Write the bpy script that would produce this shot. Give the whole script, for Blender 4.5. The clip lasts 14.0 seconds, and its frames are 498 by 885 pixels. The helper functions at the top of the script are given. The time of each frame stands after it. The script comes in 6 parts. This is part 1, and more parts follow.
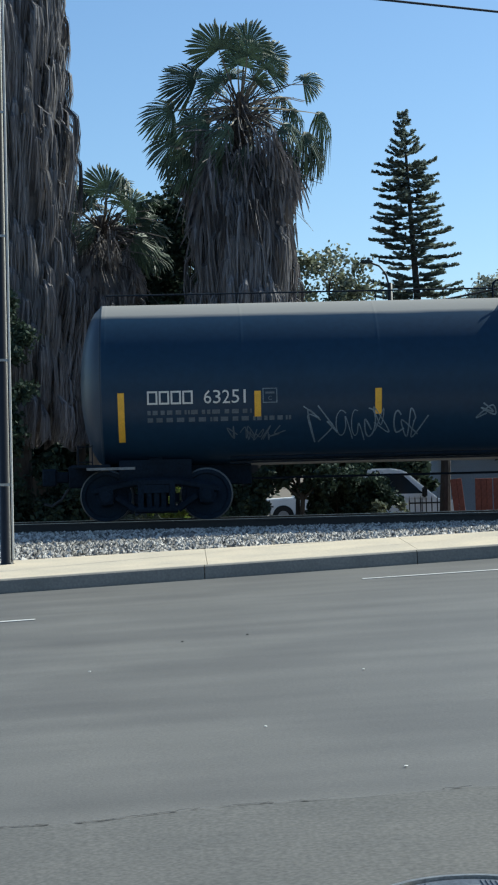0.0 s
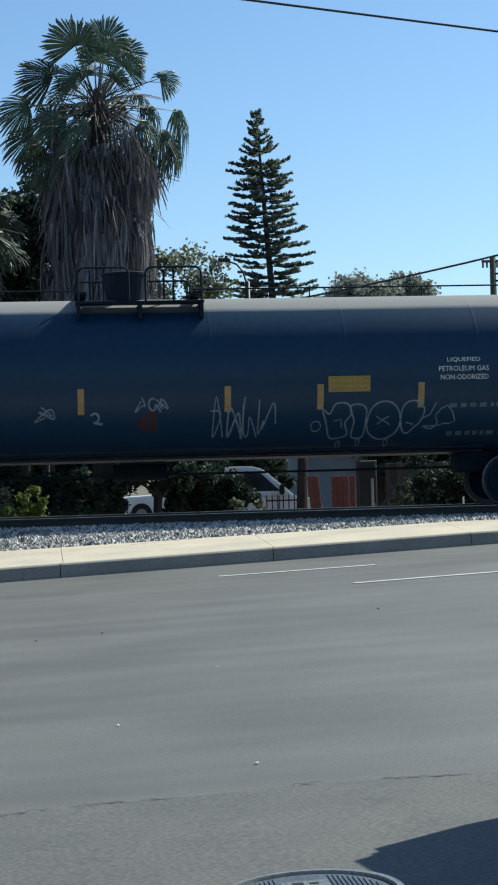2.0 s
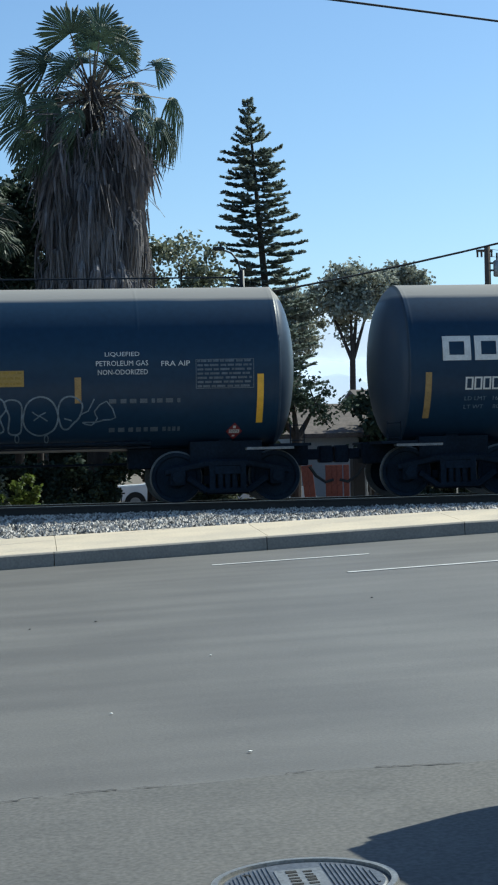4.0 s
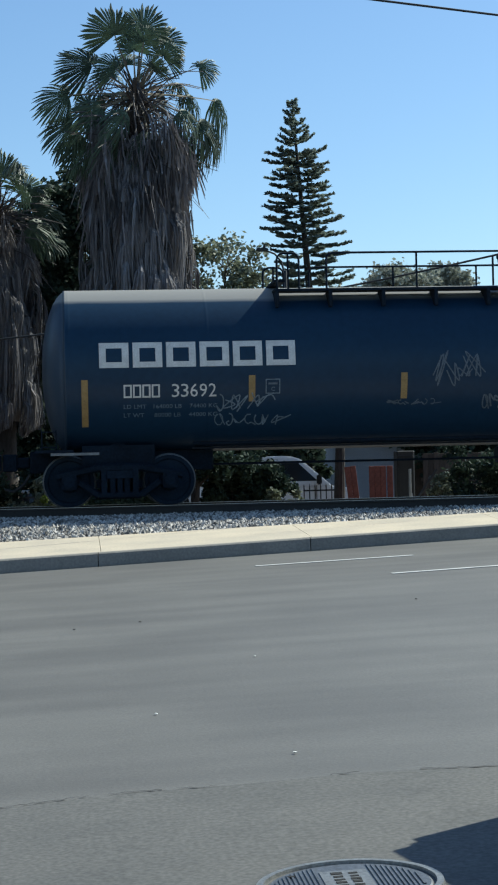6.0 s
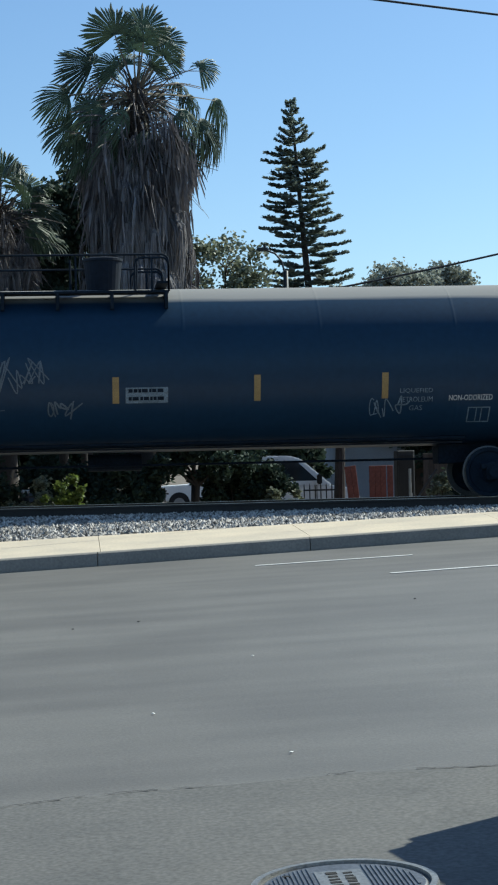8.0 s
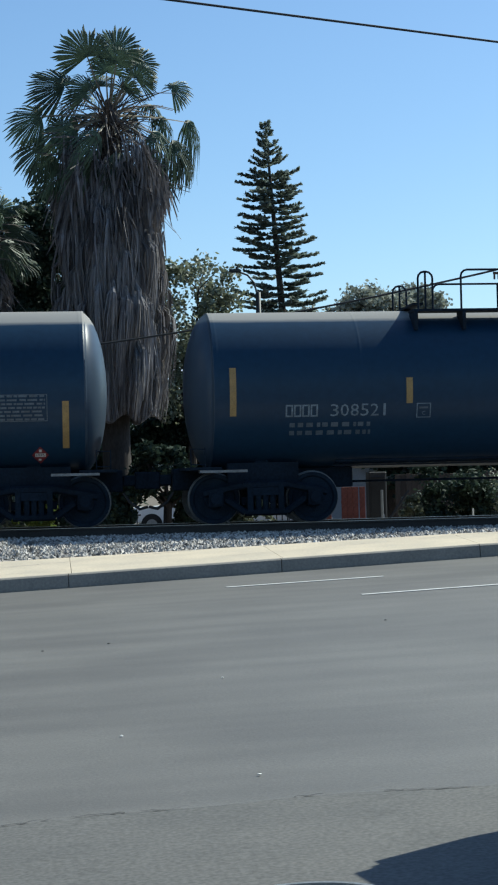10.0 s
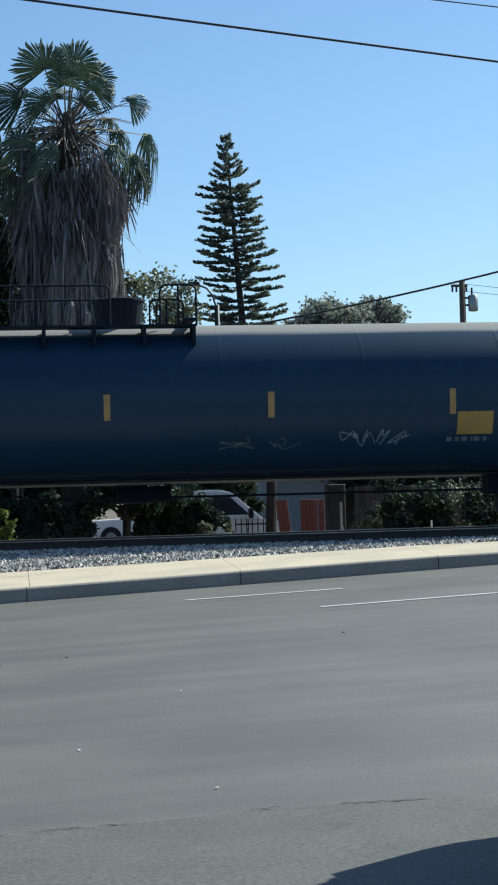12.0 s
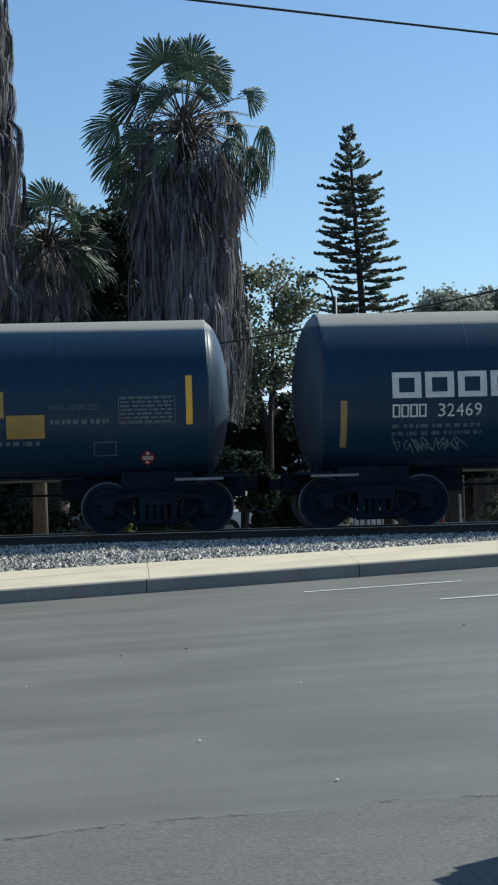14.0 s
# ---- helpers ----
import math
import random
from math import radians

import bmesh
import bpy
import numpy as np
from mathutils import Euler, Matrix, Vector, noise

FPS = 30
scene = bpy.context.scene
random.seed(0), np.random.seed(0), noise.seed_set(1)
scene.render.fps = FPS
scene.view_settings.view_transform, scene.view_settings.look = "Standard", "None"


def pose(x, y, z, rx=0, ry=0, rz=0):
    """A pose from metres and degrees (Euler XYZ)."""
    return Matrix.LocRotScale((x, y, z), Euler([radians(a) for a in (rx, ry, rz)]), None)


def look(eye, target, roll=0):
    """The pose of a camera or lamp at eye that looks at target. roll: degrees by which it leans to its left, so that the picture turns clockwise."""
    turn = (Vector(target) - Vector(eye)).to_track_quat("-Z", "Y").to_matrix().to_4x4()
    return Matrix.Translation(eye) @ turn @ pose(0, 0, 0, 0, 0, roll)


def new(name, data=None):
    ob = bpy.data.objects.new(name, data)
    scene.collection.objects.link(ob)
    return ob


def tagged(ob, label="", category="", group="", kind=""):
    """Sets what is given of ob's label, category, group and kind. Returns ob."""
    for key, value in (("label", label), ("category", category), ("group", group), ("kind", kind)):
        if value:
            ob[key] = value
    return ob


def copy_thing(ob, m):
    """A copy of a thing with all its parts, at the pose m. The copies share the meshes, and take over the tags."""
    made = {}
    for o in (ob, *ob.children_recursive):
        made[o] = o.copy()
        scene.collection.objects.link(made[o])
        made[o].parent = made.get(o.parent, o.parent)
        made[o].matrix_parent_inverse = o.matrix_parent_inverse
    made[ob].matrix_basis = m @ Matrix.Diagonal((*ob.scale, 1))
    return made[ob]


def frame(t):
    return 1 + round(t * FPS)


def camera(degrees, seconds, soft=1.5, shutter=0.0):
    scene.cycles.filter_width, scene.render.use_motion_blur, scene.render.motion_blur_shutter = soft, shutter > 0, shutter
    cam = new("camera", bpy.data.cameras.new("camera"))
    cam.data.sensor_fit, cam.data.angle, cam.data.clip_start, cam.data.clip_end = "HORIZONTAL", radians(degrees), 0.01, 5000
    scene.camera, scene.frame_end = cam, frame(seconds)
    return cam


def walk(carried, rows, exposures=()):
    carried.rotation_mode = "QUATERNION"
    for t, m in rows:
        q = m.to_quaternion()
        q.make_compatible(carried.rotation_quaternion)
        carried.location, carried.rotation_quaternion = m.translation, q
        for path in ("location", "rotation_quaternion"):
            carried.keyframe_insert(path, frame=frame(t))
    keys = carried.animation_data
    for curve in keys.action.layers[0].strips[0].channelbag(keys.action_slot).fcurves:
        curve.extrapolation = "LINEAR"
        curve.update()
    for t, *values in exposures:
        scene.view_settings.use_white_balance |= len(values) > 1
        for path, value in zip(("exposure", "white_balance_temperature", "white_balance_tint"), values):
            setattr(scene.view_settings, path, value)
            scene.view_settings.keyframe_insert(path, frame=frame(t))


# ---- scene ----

# ======== camera ========
cam = camera(16.725, 14.0, soft=2.1)

# seconds, heading to the right of the perpendicular, tilt up, lean (degrees), sideways shift (metres)
VIEW = [(0.0, 2.221, 1.061, 1.437, 0.0), (0.5, 3.961, 0.956, 1.545, 0.007), (1.0, 5.193, 0.952, 1.582, 0.02),
        (1.5, 6.214, 0.913, 1.517, 0.026), (2.0, 6.98, 0.865, 1.548, 0.039), (2.2, 7.269, 0.842, 1.487, 0.03),
        (4.3, 7.12, 0.458, 1.344, 0.04), (4.5, 6.93, 0.46, 1.326, 0.041), (5.0, 6.453, 0.488, 1.408, 0.036),
        (5.5, 6.032, 0.54, 1.333, 0.028), (6.0, 5.716, 0.549, 1.318, 0.029), (6.5, 5.589, 0.517, 1.231, 0.021),
        (7.0, 5.548, 0.485, 1.212, 0.029), (9.5, 6.282, 0.972, 1.404, 0.072), (10.0, 6.603, 1.238, 1.317, 0.075),
        (10.5, 6.959, 1.45, 1.404, 0.074), (11.0, 7.321, 1.545, 1.368, 0.083), (11.5, 7.652, 1.602, 1.513, 0.087),
        (12.0, 7.979, 1.634, 1.506, 0.091), (12.5, 8.183, 1.634, 1.415, 0.084), (13.0, 8.099, 1.56, 1.518, 0.09),
        (13.5, 6.6, 1.514, 1.372, 0.083), (14.0, 3.999, 1.468, 1.529, 0.081)]
EYE_Z = 1.45


def view_pose(heading, tilt, lean, shift):
    a, b = radians(heading), radians(tilt)
    eye = Vector((shift, 0, EYE_Z))
    way = Vector((math.sin(a) * math.cos(b), math.cos(a) * math.cos(b), math.sin(b)))
    return look(eye, eye + way * 30, -lean)


walk(cam, [(t, view_pose(a, b, c, d)) for t, a, b, c, d in VIEW], exposures=[(0.0, 0.45, 5450, 1), (12.5, 0.43, 5450, 1), (14.0, 0.31, 5450, 1)])

# ======== world, sun ========
SUN_EL, SUN_AZ = 44.0, 60.0          # degrees: height, and to the right of straight ahead (+y)
world = bpy.data.worlds.new("sky")
scene.world = world
world.use_nodes = True
wn, wl = world.node_tree.nodes, world.node_tree.links
wn.clear()
w_out, w_bg, w_sky = wn.new("ShaderNodeOutputWorld"), wn.new("ShaderNodeBackground"), wn.new("ShaderNodeTexSky")
w_sky.sky_type, w_sky.sun_disc = "NISHITA", False
w_sky.sun_elevation, w_sky.sun_rotation = radians(SUN_EL), radians(SUN_AZ)
w_sky.air_density, w_sky.dust_density, w_sky.ozone_density = 1.0, 0.5, 1.6
w_bg.inputs["Strength"].default_value = 0.089
wl.new(w_sky.outputs[0], w_bg.inputs[0])
wl.new(w_bg.outputs[0], w_out.inputs[0])

sun = new("sun", bpy.data.lights.new("sun", "SUN"))
sun.data.energy, sun.data.angle, sun.data.color = 4.9, radians(0.53), (1.0, 0.88, 0.68)
sun_way = Vector((math.sin(radians(SUN_AZ)) * math.cos(radians(SUN_EL)), math.cos(radians(SUN_AZ)) * math.cos(radians(SUN_EL)), math.sin(radians(SUN_EL))))
sun.matrix_world = look(sun_way * 60, (0, 0, 0))


# ======== materials ========
def material(name, color, rough=0.8, metal=0.0, vary=0.25, scale=3.0, fine=40.0, bump=0.2, bump_dist=0.01, color2=None,
             island=0.0, obj_random=0.0, spec=0.5, translucent=0.0, stretch=(1, 1, 1)):
    """Two scales of noise on colour, a fine bump, random tone per piece."""
    m = bpy.data.materials.new(name)
    m.use_nodes = True
    nt = m.node_tree
    n, l = nt.nodes, nt.links
    bsdf = n["Principled BSDF"]
    tc = n.new("ShaderNodeTexCoord")
    mp = n.new("ShaderNodeMapping")
    mp.inputs["Scale"].default_value = stretch
    l.new(tc.outputs["Object"], mp.inputs[0])
    big, small = n.new("ShaderNodeTexNoise"), n.new("ShaderNodeTexNoise")
    big.inputs["Scale"].default_value, small.inputs["Scale"].default_value = scale, fine
    big.inputs["Detail"].default_value, small.inputs["Detail"].default_value = 5, 4
    for t_ in (big, small):
        l.new(mp.outputs[0], t_.inputs["Vector"])
    mix = n.new("ShaderNodeMix")
    mix.data_type = "RGBA"
    c2 = color2 or tuple(c * (1 - 0.55 * min(1, vary * 2)) for c in color)
    mix.inputs["A"].default_value, mix.inputs["B"].default_value = (*color, 1), (*c2, 1)
    ramp = n.new("ShaderNodeMapRange")
    ramp.inputs["From Min"].default_value, ramp.inputs["From Max"].default_value = 0.35, 0.68
    l.new(big.outputs["Fac"], ramp.inputs["Value"])
    l.new(ramp.outputs[0], mix.inputs["Factor"])
    hsv = n.new("ShaderNodeHueSaturation")
    l.new(mix.outputs["Result"], hsv.inputs["Color"])
    val = n.new("ShaderNodeMapRange")
    val.inputs["From Min"].default_value, val.inputs["From Max"].default_value = 0.3, 0.7
    val.inputs["To Min"].default_value, val.inputs["To Max"].default_value = 1 - vary, 1 + vary
    l.new(small.outputs["Fac"], val.inputs["Value"])
    last = val.outputs[0]
    for amount, node, sock in ((island, "ShaderNodeNewGeometry", "Random Per Island"), (obj_random, "ShaderNodeObjectInfo", "Random")):
        if amount:
            src, rng, mul = n.new(node), n.new("ShaderNodeMapRange"), n.new("ShaderNodeMath")
            rng.inputs["To Min"].default_value, rng.inputs["To Max"].default_value = 1 - amount, 1 + amount
            mul.operation = "MULTIPLY"
            l.new(src.outputs[sock], rng.inputs["Value"])
            l.new(rng.outputs[0], mul.inputs[0])
            l.new(last, mul.inputs[1])
            last = mul.outputs[0]
    l.new(last, hsv.inputs["Value"])
    l.new(hsv.outputs[0], bsdf.inputs["Base Color"])
    bsdf.inputs["Roughness"].default_value, bsdf.inputs["Metallic"].default_value = rough, metal
    bsdf.inputs["Specular IOR Level"].default_value = spec
    if bump:
        bp = n.new("ShaderNodeBump")
        bp.inputs["Strength"].default_value, bp.inputs["Distance"].default_value = bump, bump_dist
        l.new(small.outputs["Fac"], bp.inputs["Height"])
        l.new(bp.outputs[0], bsdf.inputs["Normal"])
    if translucent:
        tr, ms = n.new("ShaderNodeBsdfTranslucent"), n.new("ShaderNodeMixShader")
        ms.inputs[0].default_value = translucent
        l.new(hsv.outputs[0], tr.inputs["Color"])
        l.new(bsdf.outputs[0], ms.inputs[1])
        l.new(tr.outputs[0], ms.inputs[2])
        l.new(ms.outputs[0], n["Material Output"].inputs["Surface"])
    return m


def asphalt_material():
    """Worn grey asphalt: aggregate grain, long faint wheel streaks along x and stains."""
    m = material("asphalt", (0.148, 0.141, 0.127), rough=0.6, vary=0.2, scale=0.6, fine=70, bump=0.3, bump_dist=0.004, color2=(0.116, 0.110, 0.100))
    n, l = m.node_tree.nodes, m.node_tree.links
    hsv = [x for x in n if x.bl_idname == "ShaderNodeHueSaturation"][0]
    bsdf = n["Principled BSDF"]
    tc, mp, st = n.new("ShaderNodeTexCoord"), n.new("ShaderNodeMapping"), n.new("ShaderNodeTexNoise")
    mp.inputs["Scale"].default_value = (0.2, 1.15, 1)
    mp.inputs["Rotation"].default_value = (0, 0, radians(-4))
    st.inputs["Scale"].default_value, st.inputs["Detail"].default_value = 1.4, 6
    l.new(tc.outputs["Object"], mp.inputs[0])
    l.new(mp.outputs[0], st.inputs["Vector"])
    rng, mul = n.new("ShaderNodeMapRange"), n.new("ShaderNodeMix")
    mul.data_type, mul.blend_type = "RGBA", "MULTIPLY"
    rng.inputs["From Min"].default_value, rng.inputs["From Max"].default_value = 0.3, 0.75
    rng.inputs["To Min"].default_value, rng.inputs["To Max"].default_value = 0.78, 1.11
    mul.inputs["Factor"].default_value = 1
    l.new(st.outputs["Fac"], rng.inputs["Value"])
    l.new(hsv.outputs[0], mul.inputs["A"])
    l.new(rng.outputs[0], mul.inputs["B"])
    l.new(mul.outputs["Result"], bsdf.inputs["Base Color"])
    return m


M_ASPHALT = asphalt_material()
M_ASPHALT_OLD = material("asphalt_old", (0.112, 0.108, 0.100), 0.8, vary=0.30, scale=1.6, fine=48, bump=0.15, bump_dist=0.003, color2=(0.088, 0.086, 0.081))
M_CONCRETE = material("concrete", (0.57, 0.487, 0.365), 0.9, vary=0.1, scale=1.1, fine=30, bump=0.15, color2=(0.47, 0.41, 0.32))
M_KERB = material("kerb_concrete", (0.23, 0.215, 0.19), 0.9, vary=0.14, scale=2.0, fine=30, bump=0.2)
M_BALLAST = material("ballast_stone", (0.38, 0.355, 0.325), 0.9, vary=0.25, scale=6, fine=60, island=0.8)
M_SOIL = material("soil", (0.15, 0.12, 0.085), 0.95, vary=0.25, scale=0.8, fine=20)
M_LINE = material("road_paint", (0.6, 0.59, 0.56), 0.7, vary=0.15, scale=4, fine=40, bump=0.1)
M_STEEL_RAIL = material("rail_steel", (0.03, 0.027, 0.026), 0.7, metal=0.1, vary=0.2, scale=4, fine=40)
M_RAIL_HEAD = material("rail_head_steel", (0.42, 0.41, 0.40), 0.3, metal=1.0, vary=0.1, scale=4, fine=60, bump=0.05)
M_TIE = material("timber_tie", (0.06, 0.047, 0.038), 0.9, vary=0.3, scale=3, fine=30)
def tank_material():
    """Black paint, with the chalky dust that lies on the crown of the tank and a sun glint painted on its ends."""
    m = material("tank_paint", (0.0125, 0.032, 0.064), 0.5, vary=0.08, scale=0.5, fine=9, bump=0.008, color2=(0.0135, 0.035, 0.069), spec=0.2)
    n, l = m.node_tree.nodes, m.node_tree.links
    hsv = [x for x in n if x.bl_idname == "ShaderNodeHueSaturation"][0]
    bsdf = n["Principled BSDF"]
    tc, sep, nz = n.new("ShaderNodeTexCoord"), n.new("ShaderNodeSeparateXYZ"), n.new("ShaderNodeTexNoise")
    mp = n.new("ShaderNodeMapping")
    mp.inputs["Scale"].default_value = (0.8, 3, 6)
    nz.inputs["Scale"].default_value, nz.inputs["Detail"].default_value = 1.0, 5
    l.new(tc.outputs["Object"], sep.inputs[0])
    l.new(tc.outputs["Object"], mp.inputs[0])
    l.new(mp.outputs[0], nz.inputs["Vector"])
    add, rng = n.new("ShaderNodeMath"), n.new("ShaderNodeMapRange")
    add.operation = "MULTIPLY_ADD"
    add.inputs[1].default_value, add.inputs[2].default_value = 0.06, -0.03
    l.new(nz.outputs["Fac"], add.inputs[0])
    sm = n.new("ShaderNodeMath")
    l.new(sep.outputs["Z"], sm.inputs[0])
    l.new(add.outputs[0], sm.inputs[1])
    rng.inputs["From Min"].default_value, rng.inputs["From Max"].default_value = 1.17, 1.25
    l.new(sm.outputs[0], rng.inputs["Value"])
    # the dished ends are paled by normal: their sun glint painted into the colour
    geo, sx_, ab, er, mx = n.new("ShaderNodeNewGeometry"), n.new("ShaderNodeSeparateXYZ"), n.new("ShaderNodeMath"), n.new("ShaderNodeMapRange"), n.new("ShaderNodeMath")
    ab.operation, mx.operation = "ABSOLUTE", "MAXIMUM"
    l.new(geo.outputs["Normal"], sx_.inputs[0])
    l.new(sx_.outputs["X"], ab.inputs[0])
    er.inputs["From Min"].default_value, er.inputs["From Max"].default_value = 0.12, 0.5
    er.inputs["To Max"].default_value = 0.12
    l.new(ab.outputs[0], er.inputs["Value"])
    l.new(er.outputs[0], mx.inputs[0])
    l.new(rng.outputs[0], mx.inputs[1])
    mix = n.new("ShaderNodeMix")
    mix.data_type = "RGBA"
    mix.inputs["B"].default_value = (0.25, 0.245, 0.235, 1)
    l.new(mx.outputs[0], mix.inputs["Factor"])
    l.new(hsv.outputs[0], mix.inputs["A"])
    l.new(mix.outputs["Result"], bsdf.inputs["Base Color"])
    ro = n.new("ShaderNodeMapRange")
    ro.inputs["To Min"].default_value, ro.inputs["To Max"].default_value = 0.36, 0.8
    l.new(rng.outputs[0], ro.inputs["Value"])
    l.new(ro.outputs[0], bsdf.inputs["Roughness"])
    return m


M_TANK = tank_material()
M_DOME = material("valve_housing_paint", (0.010, 0.015, 0.026), 0.7, spec=0.2, vary=0.2, scale=2, fine=12, bump=0.03)
M_BLACK = material("black_underframe", (0.010, 0.017, 0.029), 0.8, vary=0.3, scale=2, fine=20, spec=0.12)
M_WHEEL = material("wheel_steel", (0.010, 0.019, 0.034), 0.75, metal=0.0, spec=0.15, vary=0.3, scale=6, fine=40)
M_WHEEL_RIM = material("wheel_rim_steel", (0.11, 0.115, 0.12), 0.45, metal=0.5, vary=0.2, scale=6, fine=40)
M_WORN = material("worn_step_steel", (0.20, 0.21, 0.22), 0.5, metal=0.3, vary=0.3, scale=8, fine=50)
M_YELLOW = material("yellow_reflector", (0.72, 0.40, 0.03), 0.5, vary=0.12, scale=8, fine=60, bump=0.03)
M_YELLOW_OLD = material("weathered_reflector", (0.31, 0.205, 0.075), 0.6, vary=0.2, scale=8, fine=60, bump=0.03)
M_SIGN_INK = material("sign_ink", (0.30, 0.20, 0.03), 0.6, vary=0.2)
M_YELLOW_SIGN = material("yellow_sign", (0.30, 0.205, 0.05), 0.5, vary=0.15, scale=4, fine=60, bump=0.03)
M_WHITE = material("white_stencil", (0.62, 0.62, 0.60), 0.6, vary=0.15, scale=6, fine=60, bump=0.03)
M_FADED = material("faded_stencil", (0.10, 0.125, 0.155), 0.6, vary=0.3, scale=6, fine=60, bump=0.03)
M_SPRAY = material("spray_paint", (0.165, 0.215, 0.265), 0.6, vary=0.4, scale=9, fine=60, bump=0.03)
M_RED = material("placard_red", (0.20, 0.025, 0.03), 0.5, vary=0.1)
M_RED_FADED = material("faded_red_paint", (0.032, 0.012, 0.018), 0.6, vary=0.3, scale=9)
M_SKIRT = material("dead_palm_thatch", (0.205, 0.197, 0.205), 0.9, vary=0.25, scale=1.5, fine=25, island=0.4, bump=0.3, translucent=0.12, color2=(0.16, 0.142, 0.138), stretch=(1, 1, 0.2))
M_FROND = material("palm_frond", (0.072, 0.108, 0.066), 0.55, vary=0.2, scale=2, fine=20, island=0.3, obj_random=0.35, translucent=0.22)
M_STEM = material("dry_leaf_stem", (0.115, 0.095, 0.085), 0.8, vary=0.3, scale=3, fine=30, island=0.4)
M_PETIOLE = material("palm_petiole", (0.19, 0.155, 0.10), 0.6, vary=0.2, scale=4, fine=30, obj_random=0.3)
M_BARK = material("bark", (0.055, 0.045, 0.038), 0.95, vary=0.3, scale=5, fine=30, bump=0.5, stretch=(1, 1, 0.3))
M_NEEDLE = material("conifer_needles", (0.19, 0.23, 0.20), 0.7, vary=0.25, scale=2, fine=30, island=0.4, translucent=0.36)
M_LEAF = material("broad_leaves", (0.20, 0.22, 0.145), 0.55, vary=0.2, scale=2, fine=20, island=0.4, translucent=0.3)
M_LEAF_DARK = material("dark_leaves", (0.044, 0.066, 0.046), 0.7, vary=0.2, scale=2, fine=20, island=0.4, translucent=0.2, spec=0.15)
M_LEAF_BRIGHT = material("bright_leaves", (0.14, 0.19, 0.04), 0.55, vary=0.2, scale=2, fine=20, island=0.4, translucent=0.4)
# leaf colour paled to paint in the haze of distance
M_HAZED_LEAF = material("hazed_leaves", (0.33, 0.35, 0.29), 0.7, vary=0.2, scale=2, fine=20, island=0.35, translucent=0.25)
M_GALV = material("galvanised_steel", (0.33, 0.34, 0.35), 0.5, metal=0.6, vary=0.15, scale=5, fine=40)
M_POLE = material("painted_pole", (0.022, 0.022, 0.025), 0.45, metal=0.3, vary=0.2, scale=5, fine=40)
M_LAMP = material("grey_lamp_paint", (0.03, 0.033, 0.037), 0.5, metal=0.2, vary=0.15, scale=5, fine=40)
M_WOODPOLE = material("utility_wood", (0.11, 0.085, 0.065), 0.9, vary=0.25, scale=4, fine=30, stretch=(1, 1, 0.15))
M_CABLE = material("cable_rubber", (0.012, 0.012, 0.013), 0.6, vary=0.1)
M_FENCEWOOD = material("fence_wood", (0.085, 0.065, 0.05), 0.9, vary=0.25, scale=3, fine=25, obj_random=0.3, stretch=(1, 1, 0.2))
M_IRON = material("iron_fence", (0.03, 0.03, 0.03), 0.6, vary=0.2)
M_CAR = material("white_car_paint", (0.75, 0.75, 0.74), 0.3, vary=0.05, scale=2, fine=30, bump=0.0)
M_GLASS_DARK = material("tinted_glass", (0.02, 0.024, 0.028), 0.08, vary=0.05, bump=0.0)
M_RUBBER = material("tyre_rubber", (0.015, 0.015, 0.015), 0.85, vary=0.2)
M_REDPANEL = material("red_brown_boards", (0.27, 0.085, 0.055), 0.8, vary=0.2, scale=3, fine=25, obj_random=0.15)
M_HOUSE = material("blue_grey_stucco", (0.30, 0.33, 0.37), 0.9, vary=0.12, scale=1.2, fine=30)
M_HOUSE_TAN = material("pale_stucco", (0.42, 0.40, 0.37), 0.9, vary=0.12, scale=1.2, fine=30)
M_ROOF = material("shingle_roof", (0.12, 0.10, 0.09), 0.9, vary=0.3, scale=4, fine=20)
M_MANHOLE = material("cast_iron", (0.17, 0.175, 0.185), 0.45, metal=0.6, vary=0.25, scale=8, fine=70)
M_RING = material("worn_iron_ring", (0.30, 0.30, 0.29), 0.45, metal=0.6, vary=0.25, scale=8, fine=70)
M_DARKGAP = material("dark_grit", (0.02, 0.02, 0.02), 0.95)
M_GRIT_LIGHT = material("pale_litter", (0.75, 0.74, 0.70), 0.7)
M_GRIT_DARK = material("dark_litter", (0.055, 0.052, 0.047), 0.8)
# hill colour whitened and blued: aerial haze painted in
M_CLOUD = material("hazed_hill", (0.55, 0.58, 0.62), 1.0, vary=0.06, scale=0.02, fine=0.2, bump=0.0)


def glowing(name, color, strength):
    m = material(name, color, 1.0, vary=0.05, scale=0.01, fine=0.1, bump=0.0)
    b = m.node_tree.nodes["Principled BSDF"]
    b.inputs["Emission Color"].default_value, b.inputs["Emission Strength"].default_value = (*color, 1), strength
    return m


# the puffs emit light in place of sunlight on cloud
M_PUFF = glowing("cloud_glow", (0.45, 0.475, 0.50), 1.0)


# ======== mesh helpers ========
def link(name, bm, mat, parent=None, smooth=False):
    me = bpy.data.meshes.new(name)
    bm.to_mesh(me)
    bm.free()
    for m in (mat if isinstance(mat, (list, tuple)) else [mat]):
        me.materials.append(m)
    if smooth:
        for p in me.polygons:
            p.use_smooth = True
    ob = new(name, me)
    ob.parent = parent
    return ob


def part(name, bm, mat, parent, label="", smooth=False):
    return tagged(link(name, bm, mat, parent, smooth), label)


